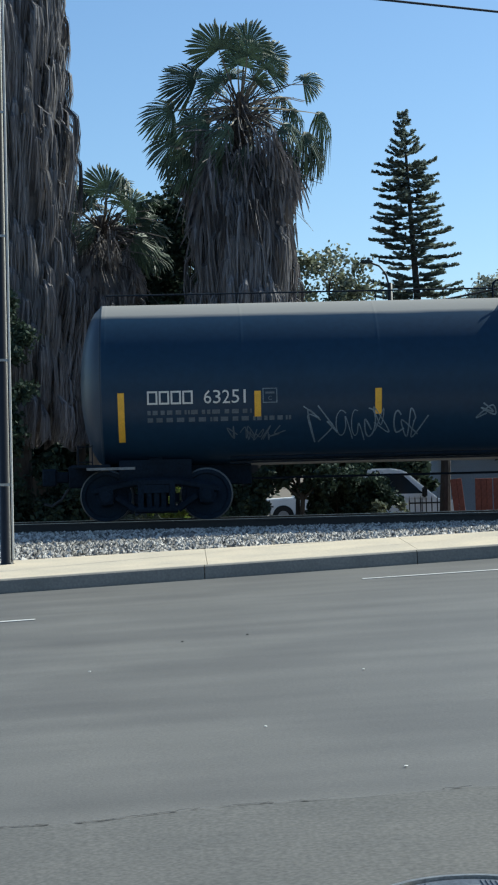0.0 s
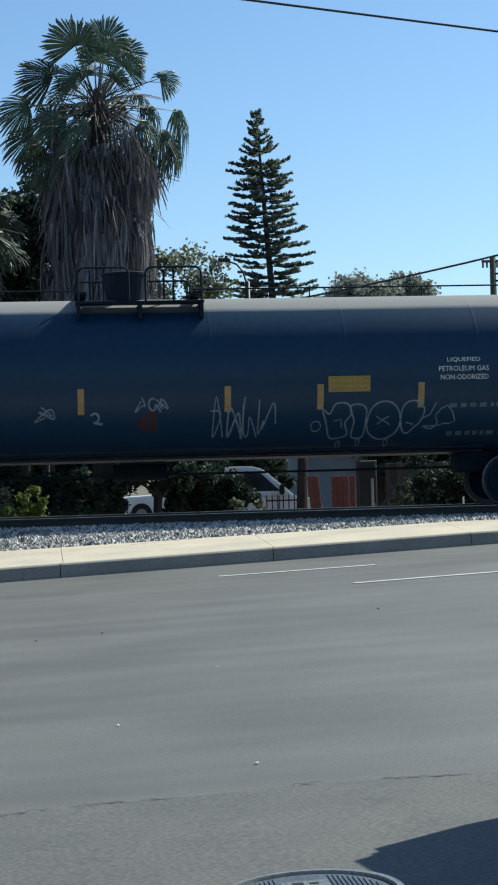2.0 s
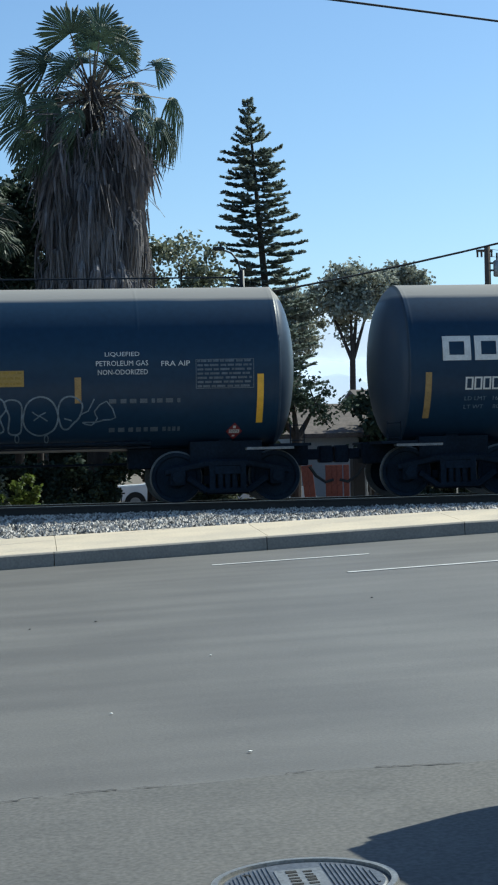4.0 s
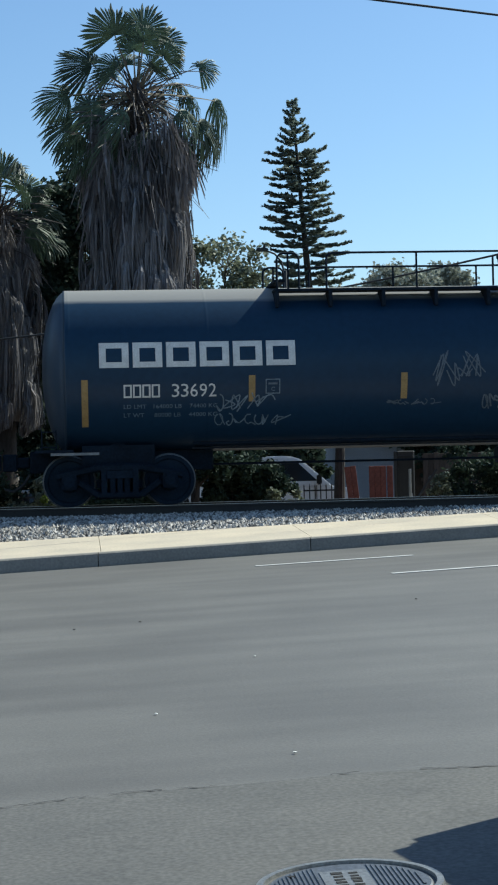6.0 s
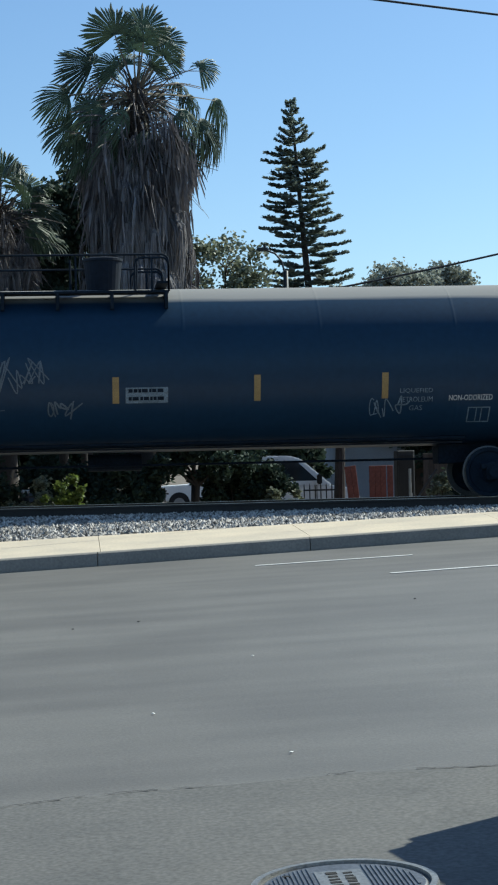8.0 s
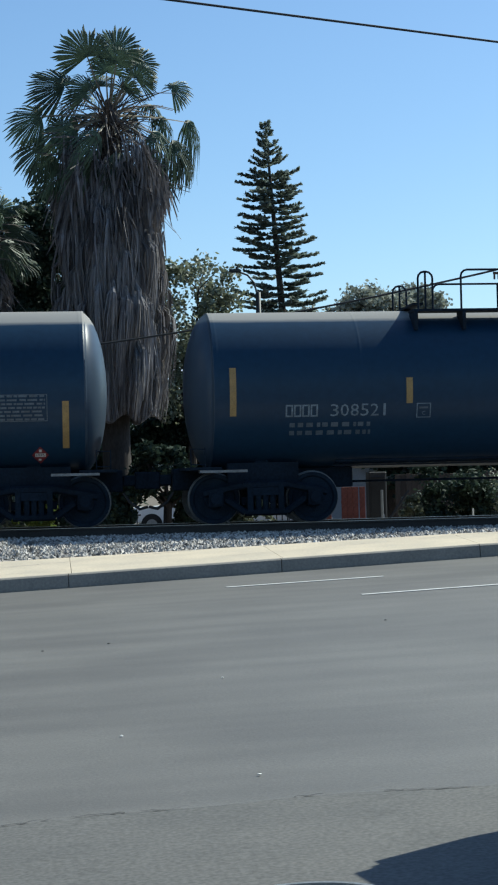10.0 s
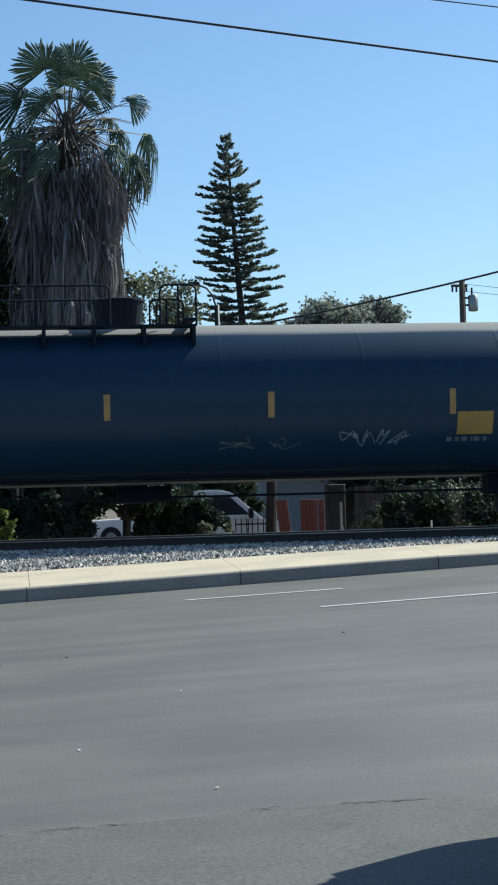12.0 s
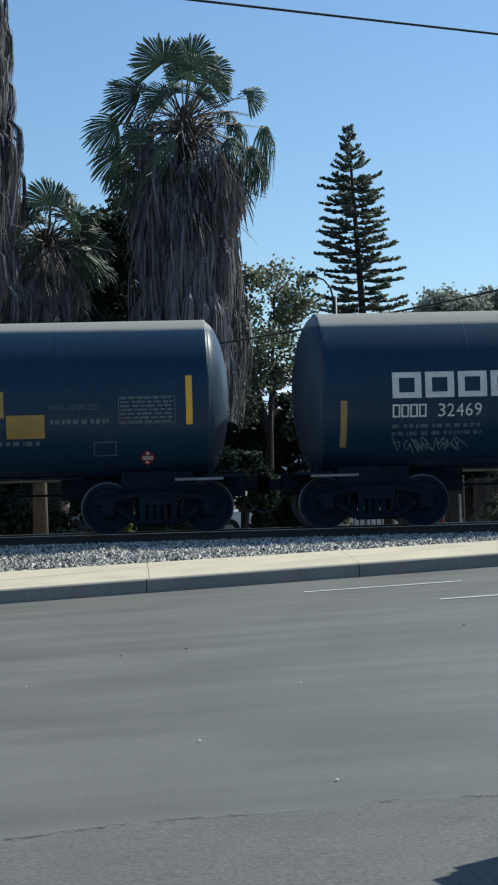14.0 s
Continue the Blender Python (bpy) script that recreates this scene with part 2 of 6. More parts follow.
def box(bm, x0, x1, y0, y1, z0, z1, m=None):
    r = bmesh.ops.create_cube(bm, size=1)
    bmesh.ops.transform(bm, matrix=Matrix.Translation(((x0 + x1) / 2, (y0 + y1) / 2, (z0 + z1) / 2)) @ Matrix.Diagonal((x1 - x0, y1 - y0, z1 - z0, 1)), verts=r["verts"])
    if m is not None:
        bmesh.ops.transform(bm, matrix=m, verts=r["verts"])
    return r["verts"]


def bevelled(bm, amount=0.01, segments=1):
    bmesh.ops.bevel(bm, geom=bm.edges[:], offset=amount, segments=segments, affect="EDGES", clamp_overlap=True)
    return bm


def rod(bm, a, b, r, r2=None, seg=8):
    a, b = Vector(a), Vector(b)
    d = b - a
    m = Matrix.Translation((a + b) / 2) @ d.to_track_quat("Z", "Y").to_matrix().to_4x4()
    bmesh.ops.create_cone(bm, cap_ends=True, segments=seg, radius1=r, radius2=r if r2 is None else r2, depth=d.length, matrix=m)


def pipe(bm, pts, r, seg=6):
    """A bent tube in one skin through the points."""
    pts = [Vector(p) for p in pts]
    rings = []
    for i, p in enumerate(pts):
        d = (pts[min(i + 1, len(pts) - 1)] - pts[max(i - 1, 0)]).normalized()
        up = Vector((0, 1, 0)) if abs(d.y) < 0.9 else Vector((1, 0, 0))
        u = d.cross(up).normalized()
        w = d.cross(u)
        rings.append([bm.verts.new(p + r * (u * math.cos(2 * math.pi * k / seg) + w * math.sin(2 * math.pi * k / seg))) for k in range(seg)])
    for a, b in zip(rings, rings[1:]):
        for k in range(seg):
            bm.faces.new((a[k], a[(k + 1) % seg], b[(k + 1) % seg], b[k]))
    bm.faces.new(rings[0][::-1])
    bm.faces.new(rings[-1])


def lathe(bm, profile, axis="X", seg=48):
    """Rings of (along, radius) joined into a closed skin."""
    rings = []
    for s, r in profile:
        ring = []
        for k in range(seg):
            a = 2 * math.pi * k / seg
            c, d = r * math.cos(a), r * math.sin(a)
            ring.append(bm.verts.new({"X": (s, c, d), "Y": (c, s, d), "Z": (c, d, s)}[axis]))
        rings.append(ring)
    for p, q in zip(rings, rings[1:]):
        for k in range(seg):
            bm.faces.new((p[k], p[(k + 1) % seg], q[(k + 1) % seg], q[k]))
    for ring in (rings[0], rings[-1]):
        bm.faces.new(ring)
    bmesh.ops.recalc_face_normals(bm, faces=bm.faces[:])


def mesh_from(name, verts, faces, mats, parent=None, mat_index=None, smooth=False):
    me = bpy.data.meshes.new(name)
    me.from_pydata([tuple(v) for v in verts], [], faces)
    for m in mats:
        me.materials.append(m)
    if mat_index is not None:
        me.polygons.foreach_set("material_index", mat_index)
    if smooth:
        me.polygons.foreach_set("use_smooth", [True] * len(me.polygons))
    me.update()
    ob = new(name, me)
    ob.parent = parent
    return ob


def empty(name, m=None):
    e = new(name)
    e.empty_display_size = 0.3
    if m is not None:
        e.matrix_basis = m
    return e


# ======== ground ========
GRADE = 0.034                      # the street climbs to the right


def road_z(x):
    """Height of the street: an even grade near the viewer that eases off far to both sides."""
    k = 14.0
    return GRADE * k * math.tanh(x / k) if abs(x) > 9 else GRADE * x


def kerb_y(x):
    return 23.58 + 0.17 * max(-14.0, min(10.0, x))


WALK_Y, TRACK_Y, BALLAST_Z, RAIL_Z = 26.68, 31.35, 0.47, 0.647
YARD_Z = -0.7                      # the yards behind lie lower than the track


def strip(name, xs, rows, mat, label, category, parent=None, kind="structure", smooth=False):
    """A sheet over stations xs; rows give (y(x), z(x))."""
    verts = [(x, fy(x), fz(x)) for x in xs for fy, fz in rows]
    n = len(rows)
    faces = [(i * n + j, (i + 1) * n + j, (i + 1) * n + j + 1, i * n + j + 1) for i in range(len(xs) - 1) for j in range(n - 1)]
    ob = mesh_from(name, verts, faces, [mat], parent, smooth=smooth)
    return tagged(ob, label, category, "", kind)


XS = [-600, -300, -120, -60, -30] + [x * 1.0 for x in range(-20, 21)] + [30, 60, 120, 300, 600]


def build_ground():
    flat = lambda v: (lambda x: v)
    # the ground beyond the kerb: rises from under the walk to the track bed, then on to the horizon
    strip("ground", XS, [(flat(-600), lambda x: road_z(x) - 0.3), (lambda x: 23.0, lambda x: road_z(x) - 0.3), (flat(WALK_Y + 0.2), lambda x: road_z(x) + 0.05),
                         (flat(28.9), flat(0.30)), (flat(33.9), flat(0.30)), (flat(36), flat(YARD_Z)), (flat(60), flat(YARD_Z)), (flat(1500), flat(YARD_Z))],
          M_SOIL, "bare brown soil under the tracks and yards", "ground")
    strip("road", XS, [(flat(-60), road_z), (flat(0), road_z), (flat(10), road_z), (flat(18), road_z), (lambda x: kerb_y(x) - 0.45, road_z), (lambda x: kerb_y(x) + 0.02, lambda x: road_z(x) - 0.01)],
          M_ASPHALT, "worn grey asphalt street with faint wheel streaks", "road")
    # older, coarser strip of asphalt on this side of the street
    old = lambda x: 7.33 + 0.05 * x + 0.05 * math.sin(x * 2.1) + 0.03 * math.sin(x * 5.3 + 1)
    strip("pavement_patch", [x * 0.25 for x in range(-60, 61)], [(flat(2.0), lambda x: road_z(x) + 0.005), (flat(5.0), lambda x: road_z(x) + 0.005), (old, lambda x: road_z(x) + 0.005)],
          M_ASPHALT_OLD, "older coarse asphalt along a ragged seam", "road")
    rng = random.Random(31)
    for a, b in ((-4.0, -0.6), (-0.5, 0.05), (0.12, 0.36), (0.42, 0.62), (1.1, 1.25), (1.5, 1.9)):
        v, f, x = [], [], a
        while x < b:
            w = rng.uniform(0.002, 0.009)
            y = old(x) + rng.uniform(-0.012, 0.012)
            v += [(x, y - w, road_z(x) + 0.009), (x, y + w, road_z(x) + 0.009)]
            x += rng.uniform(0.015, 0.04)
        f = [(2 * i, 2 * i + 2, 2 * i + 3, 2 * i + 1) for i in range(len(v) // 2 - 1)]
        tagged(mesh_from("road_crack", v, f, [M_GRIT_DARK]), "dark ragged crack along the asphalt seam", "road crack", "cracks along the seam", "structure")
    # kerb pieces, then walk slabs
    kerb = tagged(empty("kerb"), "grey concrete kerb along the far side of the street", "kerb", "", "structure")
    walkway = tagged(empty("pavement"), "sunlit pale concrete pavement beside the tracks", "pavement", "", "structure")
    step = 3.05
    for i in range(-14, 16):
        x0, x1 = 0.26 + i * step, 0.26 + (i + 1) * step - 0.012
        rows = []
        for x in (x0, x1):
            ky, z = kerb_y(x), road_z(x)
            rows.append([(x, ky, z - 0.12), (x, ky, z + 0.02), (x, ky + 0.025, z + 0.165), (x, ky + 0.045, z + 0.18), (x, ky + 0.17, z + 0.184), (x, ky + 0.17, z - 0.12)])
        v = rows[0] + rows[1]
        f = [(j, j + 6, (j + 1) % 6 + 6, (j + 1) % 6) for j in range(6)] + [tuple(range(5, -1, -1)), tuple(range(6, 12))]
        mesh_from("kerb_stone", v, f, [M_KERB], kerb)
    step = 3.05
    for i in range(-14, 15):
        x0, x1 = 0.3 + i * step, 0.3 + (i + 1) * step - 0.007
        top, low = [], []
        for x, y in ((x0, kerb_y(x0) + 0.182), (x1, kerb_y(x1) + 0.182), (x1, WALK_Y), (x0, WALK_Y)):
            z = road_z(x) + 0.184 + 0.096 * (y > 26)
            top.append((x, y, z))
            low.append((x, y, z - 0.12))
        f = [(0, 1, 2, 3)] + [(j, j + 4, (j + 1) % 4 + 4, (j + 1) % 4) for j in range(4)]
        mesh_from("paving_slab", top + low, f, [M_CONCRETE], walkway)


def lane_dash(x0, x1, y0, y1, w=0.11):
    verts, faces = [], []
    n = 8
    for i in range(n + 1):
        u = i / n
        x, y = x0 + (x1 - x0) * u, y0 + (y1 - y0) * u
        for dy, dz in ((-w / 2, 0.003), (-w / 2, 0.008), (w / 2, 0.008), (w / 2, 0.003)):
            verts.append((x, y + dy * (1 + 0.1 * math.sin(i * 9.1)), road_z(x) + dz))
    for i in range(n):
        for j in range(3):
            a = i * 4 + j
            faces.append((a, a + 4, a + 5, a + 1))
    return tagged(mesh_from("lane_marking", verts, faces, [M_LINE]), "thin worn white lane dash painted on asphalt", "lane marking", "lane dashes", "structure")


def build_lane_lines():
    sl = 0.11
    for k in range(-3, 4):
        x = 3.49 + 7.25 * k
        lane_dash(x, x + 2.13, 18.62 + sl * (x - 3.49) + 0.2, 18.62 + sl * (x + 2.13 - 3.49) + 0.2)
        x = 2.23 + 7.25 * k
        lane_dash(x, x + 2.07, 21.5 + 0.08 * (x - 2.23), 21.5 + 0.08 * (x + 2.07 - 2.23))


def build_track():
    rng = random.Random(4)
    # stones: loose cones of facets over the bed's near shoulder
    verts, faces = [], []
    for _ in range(26000):
        x = rng.uniform(-9, 13)
        y = rng.uniform(WALK_Y + 0.02, 30.6)
        edge = road_z(x) + 0.27
        u = min(1, (y - WALK_Y) / 2.6)
        z = edge + (BALLAST_Z - edge) * u ** 0.8 if y < WALK_Y + 2.6 else BALLAST_Z
        r = rng.uniform(0.018, 0.055)
        b = len(verts)
        for dx, dy, dz in ((1, 0, 0), (-1, 0, 0), (0, 1, 0), (0, -1, 0), (0, 0, 0.9), (0, 0, -0.6)):
            verts.append((x + r * (dx * rng.uniform(0.6, 1.3) + rng.uniform(-0.4, 0.4)), y + r * (dy * rng.uniform(0.6, 1.3) + rng.uniform(-0.4, 0.4)), z + r * dz * rng.uniform(0.6, 1.3)))
        for t in ((0, 2, 4), (2, 1, 4), (1, 3, 4), (3, 0, 4), (2, 0, 5), (1, 2, 5), (3, 1, 5), (0, 3, 5)):
            faces.append(tuple(b + k for k in t))
    tagged(mesh_from("ballast", verts, faces, [M_BALLAST]), "loose grey crushed stone ballast beside the rails", "ballast", "", "stuff")
    fl = lambda v: (lambda x: v)
    strip("track_bed", XS, [(fl(WALK_Y), lambda x: road_z(x) + 0.2), (fl(WALK_Y + 0.02), lambda x: road_z(x) + 0.262), (fl(27.8), lambda x: 0.55 * (BALLAST_Z - 0.02) + 0.45 * (road_z(x) + 0.26)), (fl(29.3), fl(BALLAST_Z - 0.02)), (fl(33.3), fl(BALLAST_Z - 0.02)), (fl(34.8), fl(-0.1))],
          M_BALLAST, "grey stone track bed", "track bed")
    for y in (TRACK_Y - 0.755, TRACK_Y + 0.755):
        rail = tagged(empty("rail"), "rusty steel rail with a polished running head", "rail", "rails", "structure")
        bm = bmesh.new()
        box(bm, -200, 200, y - 0.07, y + 0.07, RAIL_Z - 0.172, RAIL_Z - 0.15)
        box(bm, -200, 200, y - 0.01, y + 0.01, RAIL_Z - 0.15, RAIL_Z - 0.04)
        part("rail_web", bm, M_STEEL_RAIL, rail)
        bm = bmesh.new()
        box(bm, -200, 200, y - 0.036, y + 0.036, RAIL_Z - 0.04, RAIL_Z - 0.007)
        part("rail_flank", bm, M_STEEL_RAIL, rail)
        bm = bmesh.new()
        box(bm, -200, 200, y - 0.03, y + 0.03, RAIL_Z - 0.007, RAIL_Z)
        part("rail_head", bm, M_RAIL_HEAD, rail)
    ties = tagged(empty("railway_ties"), "dark timber railway ties bedded in ballast", "railway tie", "", "structure")
    bm = bmesh.new()
    box(bm, -0.11, 0.11, -1.3, 1.3, -0.15, 0)
    bevelled(bm, 0.012)
    first = part("tie", bm, M_TIE, ties)
    first.location = (-12, TRACK_Y, RAIL_Z - 0.172)
    for i in range(1, 50):
        o = new("tie", first.data)
        o.parent, o.location = ties, (-12 + 0.53 * i, TRACK_Y, RAIL_Z - 0.172)


# ======== tank cars ========
TANK_R, TANK_Z = 1.5, 3.11
# seconds and how far the train has gone to the left, metres
TRAIN = [(0.0, 0.0), (0.5, -1.242), (1.0, -2.541), (1.5, -3.878), (2.0, -5.305), (2.2, -5.875), (2.6, -7.029), (3.0, -8.225), (3.5, -9.767),
         (4.0, -11.362), (4.3, -12.367), (4.5, -13.033), (5.0, -14.741), (5.5, -16.503), (6.0, -18.317), (6.5, -20.178), (7.0, -22.097),
         (7.5, -24.067), (8.0, -26.108), (8.5, -28.206), (9.0, -30.36), (9.5, -32.567), (10.0, -34.81), (10.5, -37.127), (11.0, -39.492),
         (11.5, -41.748), (12.0, -44.36), (12.5, -46.892), (13.0, -49.464), (13.5, -52.068), (14.0, -54.569)]
WHEEL_R = 0.457
cars, wheelsets = [], []


def on_skin(x, z, out=0.008):
    """A place on the near side of a tank: x along it, z above the rail's datum."""
    dz = max(-TANK_R, min(TANK_R, z - TANK_Z))
    r = TANK_R + out
    return (x, -math.sqrt(max(0.0, r * r - dz * dz)), z)


def skin_patch(bm, x0, x1, z0, z1, out=0.008, n=4):
    """A thin plate that follows the tank's curve."""
    rows = []
    for i in range(n + 1):
        z = z0 + (z1 - z0) * i / n
        rows.append([bm.verts.new(on_skin(x0, z, out)), bm.verts.new(on_skin(x1, z, out)), bm.verts.new(on_skin(x1, z, 0.001)), bm.verts.new(on_skin(x0, z, 0.001))])
    for a, b in zip(rows, rows[1:]):
        bm.faces.new((a[0], a[1], b[1], b[0]))
        bm.faces.new((a[1], a[2], b[2], b[1]))
        bm.faces.new((a[3], a[0], b[0], b[3]))
    bm.faces.new(rows[0][::-1])
    bm.faces.new(rows[-1])


def skin_ring(bm, x0, x1, z0, z1, w, gap=None, h=None):
    """A plain rectangular ring on the tank."""
    h = h or w
    skin_patch(bm, x0, x1, z0, z0 + h, n=1)
    skin_patch(bm, x0, x1, z1 - h, z1, n=1)
    skin_patch(bm, x0, x0 + w, z0 + h, z1 - h, n=2)
    skin_patch(bm, x1 - w, x1, z0 + h, z1 - h, n=2)


def skin_text(name, body, x0, x1, z0, z1, mat, parent, label=""):
    """Stencilled words laid on the tank between x0 and x1."""
    cu = bpy.data.curves.new("words", "FONT")
    cu.body, cu.resolution_u = body, 2
    ob = bpy.data.objects.new("words", cu)
    me = bpy.data.meshes.new_from_object(ob)
    bpy.data.objects.remove(ob)
    bm = bmesh.new()
    bm.from_mesh(me)
    bpy.data.meshes.remove(me)
    xs, ys = [v.co.x for v in bm.verts], [v.co.y for v in bm.verts]
    a, b, c, d = min(xs), max(xs), min(ys), max(ys)
    for v in bm.verts:
        v.co = on_skin(x0 + (v.co.x - a) / (b - a) * (x1 - x0), z0 + (v.co.y - c) / (d - c) * (z1 - z0), 0.012)
    return tagged(part(name, bm, mat, parent, label), kind="stuff" if len(body) > 1 else "")


def skin_number(digits, x0, x1, z0, z1, mat, parent):
    """A stencilled number, digit by digit."""
    w = (x1 - x0) / len(digits)
    for k, d in enumerate(digits):
        a, b = (0.34, 0.58) if d == "1" else (0.06, 0.88)
        skin_text("digit", d, x0 + w * (k + a), x0 + w * (k + b), z0, z1, mat, parent)


def skin_bars(bm, x0, x1, z0, z1, seed, fill=0.75):
    """Writing too small to read: broken plain bars."""
    rng = random.Random(seed)
    x = x0
    while x < x1 - 0.03:
        w = min(rng.uniform(0.05, 0.22), x1 - x)
        skin_patch(bm, x, x + w * fill, z0, z1, n=1)
        x += w


def stroke(bm, pts, w):
    """One sprayed line of even width on the tank."""
    prev = None
    for i, (x, z) in enumerate(pts):
        a, b = pts[max(0, i - 1)], pts[min(len(pts) - 1, i + 1)]
        d = Vector((b[0] - a[0], b[1] - a[1]))
        d = d.normalized() if d.length > 1e-6 else Vector((1, 0))
        n = Vector((-d.y, d.x)) * w / 2
        cur = (bm.verts.new(on_skin(x + n.x, z + n.y, 0.009)), bm.verts.new(on_skin(x - n.x, z - n.y, 0.009)))
        if prev:
            bm.faces.new((prev[0], prev[1], cur[1], cur[0]))
        prev = cur


def flowing(knots, n=6, closed=False):
    """A smooth line through the knots."""
    k = len(knots)
    get = (lambda i: knots[i % k]) if closed else (lambda i: knots[max(0, min(k - 1, i))])
    out = []
    for i in range(k if closed else k - 1):
        a, b, c, d = get(i - 1), get(i), get(i + 1), get(i + 2)
        for q in range(n):
            t = q / n
            out.append(tuple(0.5 * (2 * b[m] + (c[m] - a[m]) * t + (2 * a[m] - 5 * b[m] + 4 * c[m] - d[m]) * t * t + (3 * b[m] - a[m] - 3 * c[m] + d[m]) * t ** 3) for m in (0, 1)))
    out.append(knots[0] if closed else knots[-1])
    return out


def graffiti(name, x0, x1, z0, z1, letters, seed, mat, parent, w=0.022, label="", loops=1):
    """A sprayed tag: each letter one flowing, jagged stroke, the first and last with a flourish."""
    rng = random.Random(seed)
    cw, h = (x1 - x0) / letters, z1 - z0
    made = []
    for k in range(letters):
        cx, lean = x0 + cw * (k + 0.5), rng.uniform(-0.05, 0.25) * h
        up = rng.random() < 0.5
        knots = []
        for i in range(3 + loops + rng.choice((0, 1, 1, 2))):
            fz = rng.uniform(0.72, 1.05) if up else rng.uniform(-0.05, 0.3)
            if rng.random() < 0.25:
                fz = rng.uniform(0.35, 0.65)
            knots.append((cx + cw * rng.uniform(-0.8, 0.8) + lean * (fz - 0.5), z0 + h * fz))
            up = not up
        if rng.random() < 0.3:
            a0, way = rng.uniform(0.5, 2.6), rng.choice((-1, 1))
            rx, rz = cw * rng.uniform(0.28, 0.5), h * rng.uniform(0.3, 0.5)
            knots = [(cx + rx * math.cos(a0 + way * 0.85 * i) * (1 - 0.05 * i), z0 + h / 2 + rz * math.sin(a0 + way * 0.85 * i)) for i in range(rng.choice((6, 7, 8)))]
            knots.append((knots[-1][0] + cw * rng.uniform(0.2, 0.6), z0 + h * rng.uniform(-0.1, 0.4)))
        if k == letters - 1 and letters > 3:
            knots.append((x1 + cw * 0.7, z0 + h * rng.uniform(0.3, 0.8)))
        bm = bmesh.new()
        stroke(bm, flowing(knots), w * rng.uniform(0.7, 1.15))
        made.append(part(name, bm, mat, parent, label))
    return made


def bubble_piece(car, x0, x1, z0, z1, mat, w=0.03):
    """A sprayed throw-up: fat rounded letters in outline, an arrow head, a small ring and three drips."""
    wd, h = x1 - x0, z1 - z0
    at = lambda u, v: (x0 + wd * u, z0 + h * v)
    shapes = [[(0.12, 0.05), (0.09, 0.45), (0.06, 0.85), (0.11, 0.7), (0.15, 0.98), (0.23, 0.98), (0.26, 0.7), (0.22, 0.45), (0.24, 0.12), (0.18, 0.02)],
              [(0.27, 0.1), (0.28, 0.5), (0.25, 0.88), (0.31, 0.96), (0.36, 0.82), (0.36, 0.4), (0.35, 0.06), (0.30, 0.0)],
              [(0.37, 0.4), (0.40, 0.85), (0.48, 1.03), (0.56, 0.9), (0.60, 0.5), (0.57, 0.12), (0.48, -0.04), (0.40, 0.1)],
              [(0.60, 0.62), (0.63, 0.95), (0.70, 1.02), (0.76, 0.8), (0.74, 0.45), (0.70, 0.28), (0.66, 0.12), (0.62, 0.2)]]
    for sh in shapes:
        bm = bmesh.new()
        stroke(bm, flowing([at(*q) for q in sh], 6, True), w)
        part("sprayed_letter", bm, mat, car)
    for line in ([(0.43, 0.62), (0.47, 0.5), (0.52, 0.6)], [(0.44, 0.38), (0.48, 0.5), (0.53, 0.36)], [(0.14, 0.5), (0.19, 0.55), (0.2, 0.3)], [(0.64, 0.42), (0.69, 0.36)], [(0.74, 0.5), (0.80, 0.62), (0.84, 0.95)],
                 [(0.76, 0.3), (0.82, 0.22), (0.86, 0.42), (0.84, 0.6), (0.92, 0.88), (0.98, 0.42), (0.90, 0.36), (0.85, 0.3)]):
        bm = bmesh.new()
        stroke(bm, [at(*q) for q in line] if len(line) < 4 else flowing([at(*q) for q in line], 2, True), w * 0.8)
        part("sprayed_line", bm, mat, car)
    for u, v, r in ((0.02, 0.36, 0.09), (0.19, -0.16, 0.035), (0.325, -0.12, 0.035), (0.52, -0.14, 0.035)):
        bm = bmesh.new()
        cx, cz = at(u, v)
        stretch = 1.0 if r > 0.05 else 1.9
        stroke(bm, [(cx + r * math.cos(a * math.pi / 8), cz + r * stretch * math.sin(a * math.pi / 8)) for a in range(17)], w * 0.7)
        part("sprayed_ring", bm, mat, car)


def wheelset_mesh():
    bm = bmesh.new()
    for side in (-1, 1):
        tmp = bmesh.new()
        prof = [(0.085, 0.10), (0.085, 0.16), (0.02, 0.20), (0.02, 0.36), (0.055, 0.39), (0.06, WHEEL_R - 0.005), (-0.05, WHEEL_R), (-0.055, WHEEL_R + 0.025), (-0.085, WHEEL_R + 0.025), (-0.085, 0.38), (-0.04, 0.36), (-0.04, 0.2), (-0.09, 0.16), (-0.09, 0.10)]
        lathe(tmp, [(0.755 * side + s * side, r) for s, r in prof], "Y", 36)
        me = bpy.data.meshes.new("w")
        tmp.to_mesh(me)
        tmp.free()
        bm.from_mesh(me)
        bpy.data.meshes.remove(me)
        for k in range(3):
            a = 2 * math.pi * k / 3
            rod(bm, (0.23 * math.cos(a), 0.80 * side, 0.23 * math.sin(a)), (0.23 * math.cos(a), 0.775 * side, 0.23 * math.sin(a)), 0.035)
    rod(bm, (0, -1.05, 0), (0, 1.05, 0), 0.08, seg=12)
    for f in bm.faces:
        r = math.hypot(f.calc_center_median().x, f.calc_center_median().z)
        f.material_index = 1 if r > 0.425 else 0
    me = bpy.data.meshes.new("wheelset")
    bm.to_mesh(me)
    bm.free()
    me.materials.append(M_WHEEL)
    me.materials.append(M_WHEEL_RIM)
    return me


WHEELSET = wheelset_mesh()


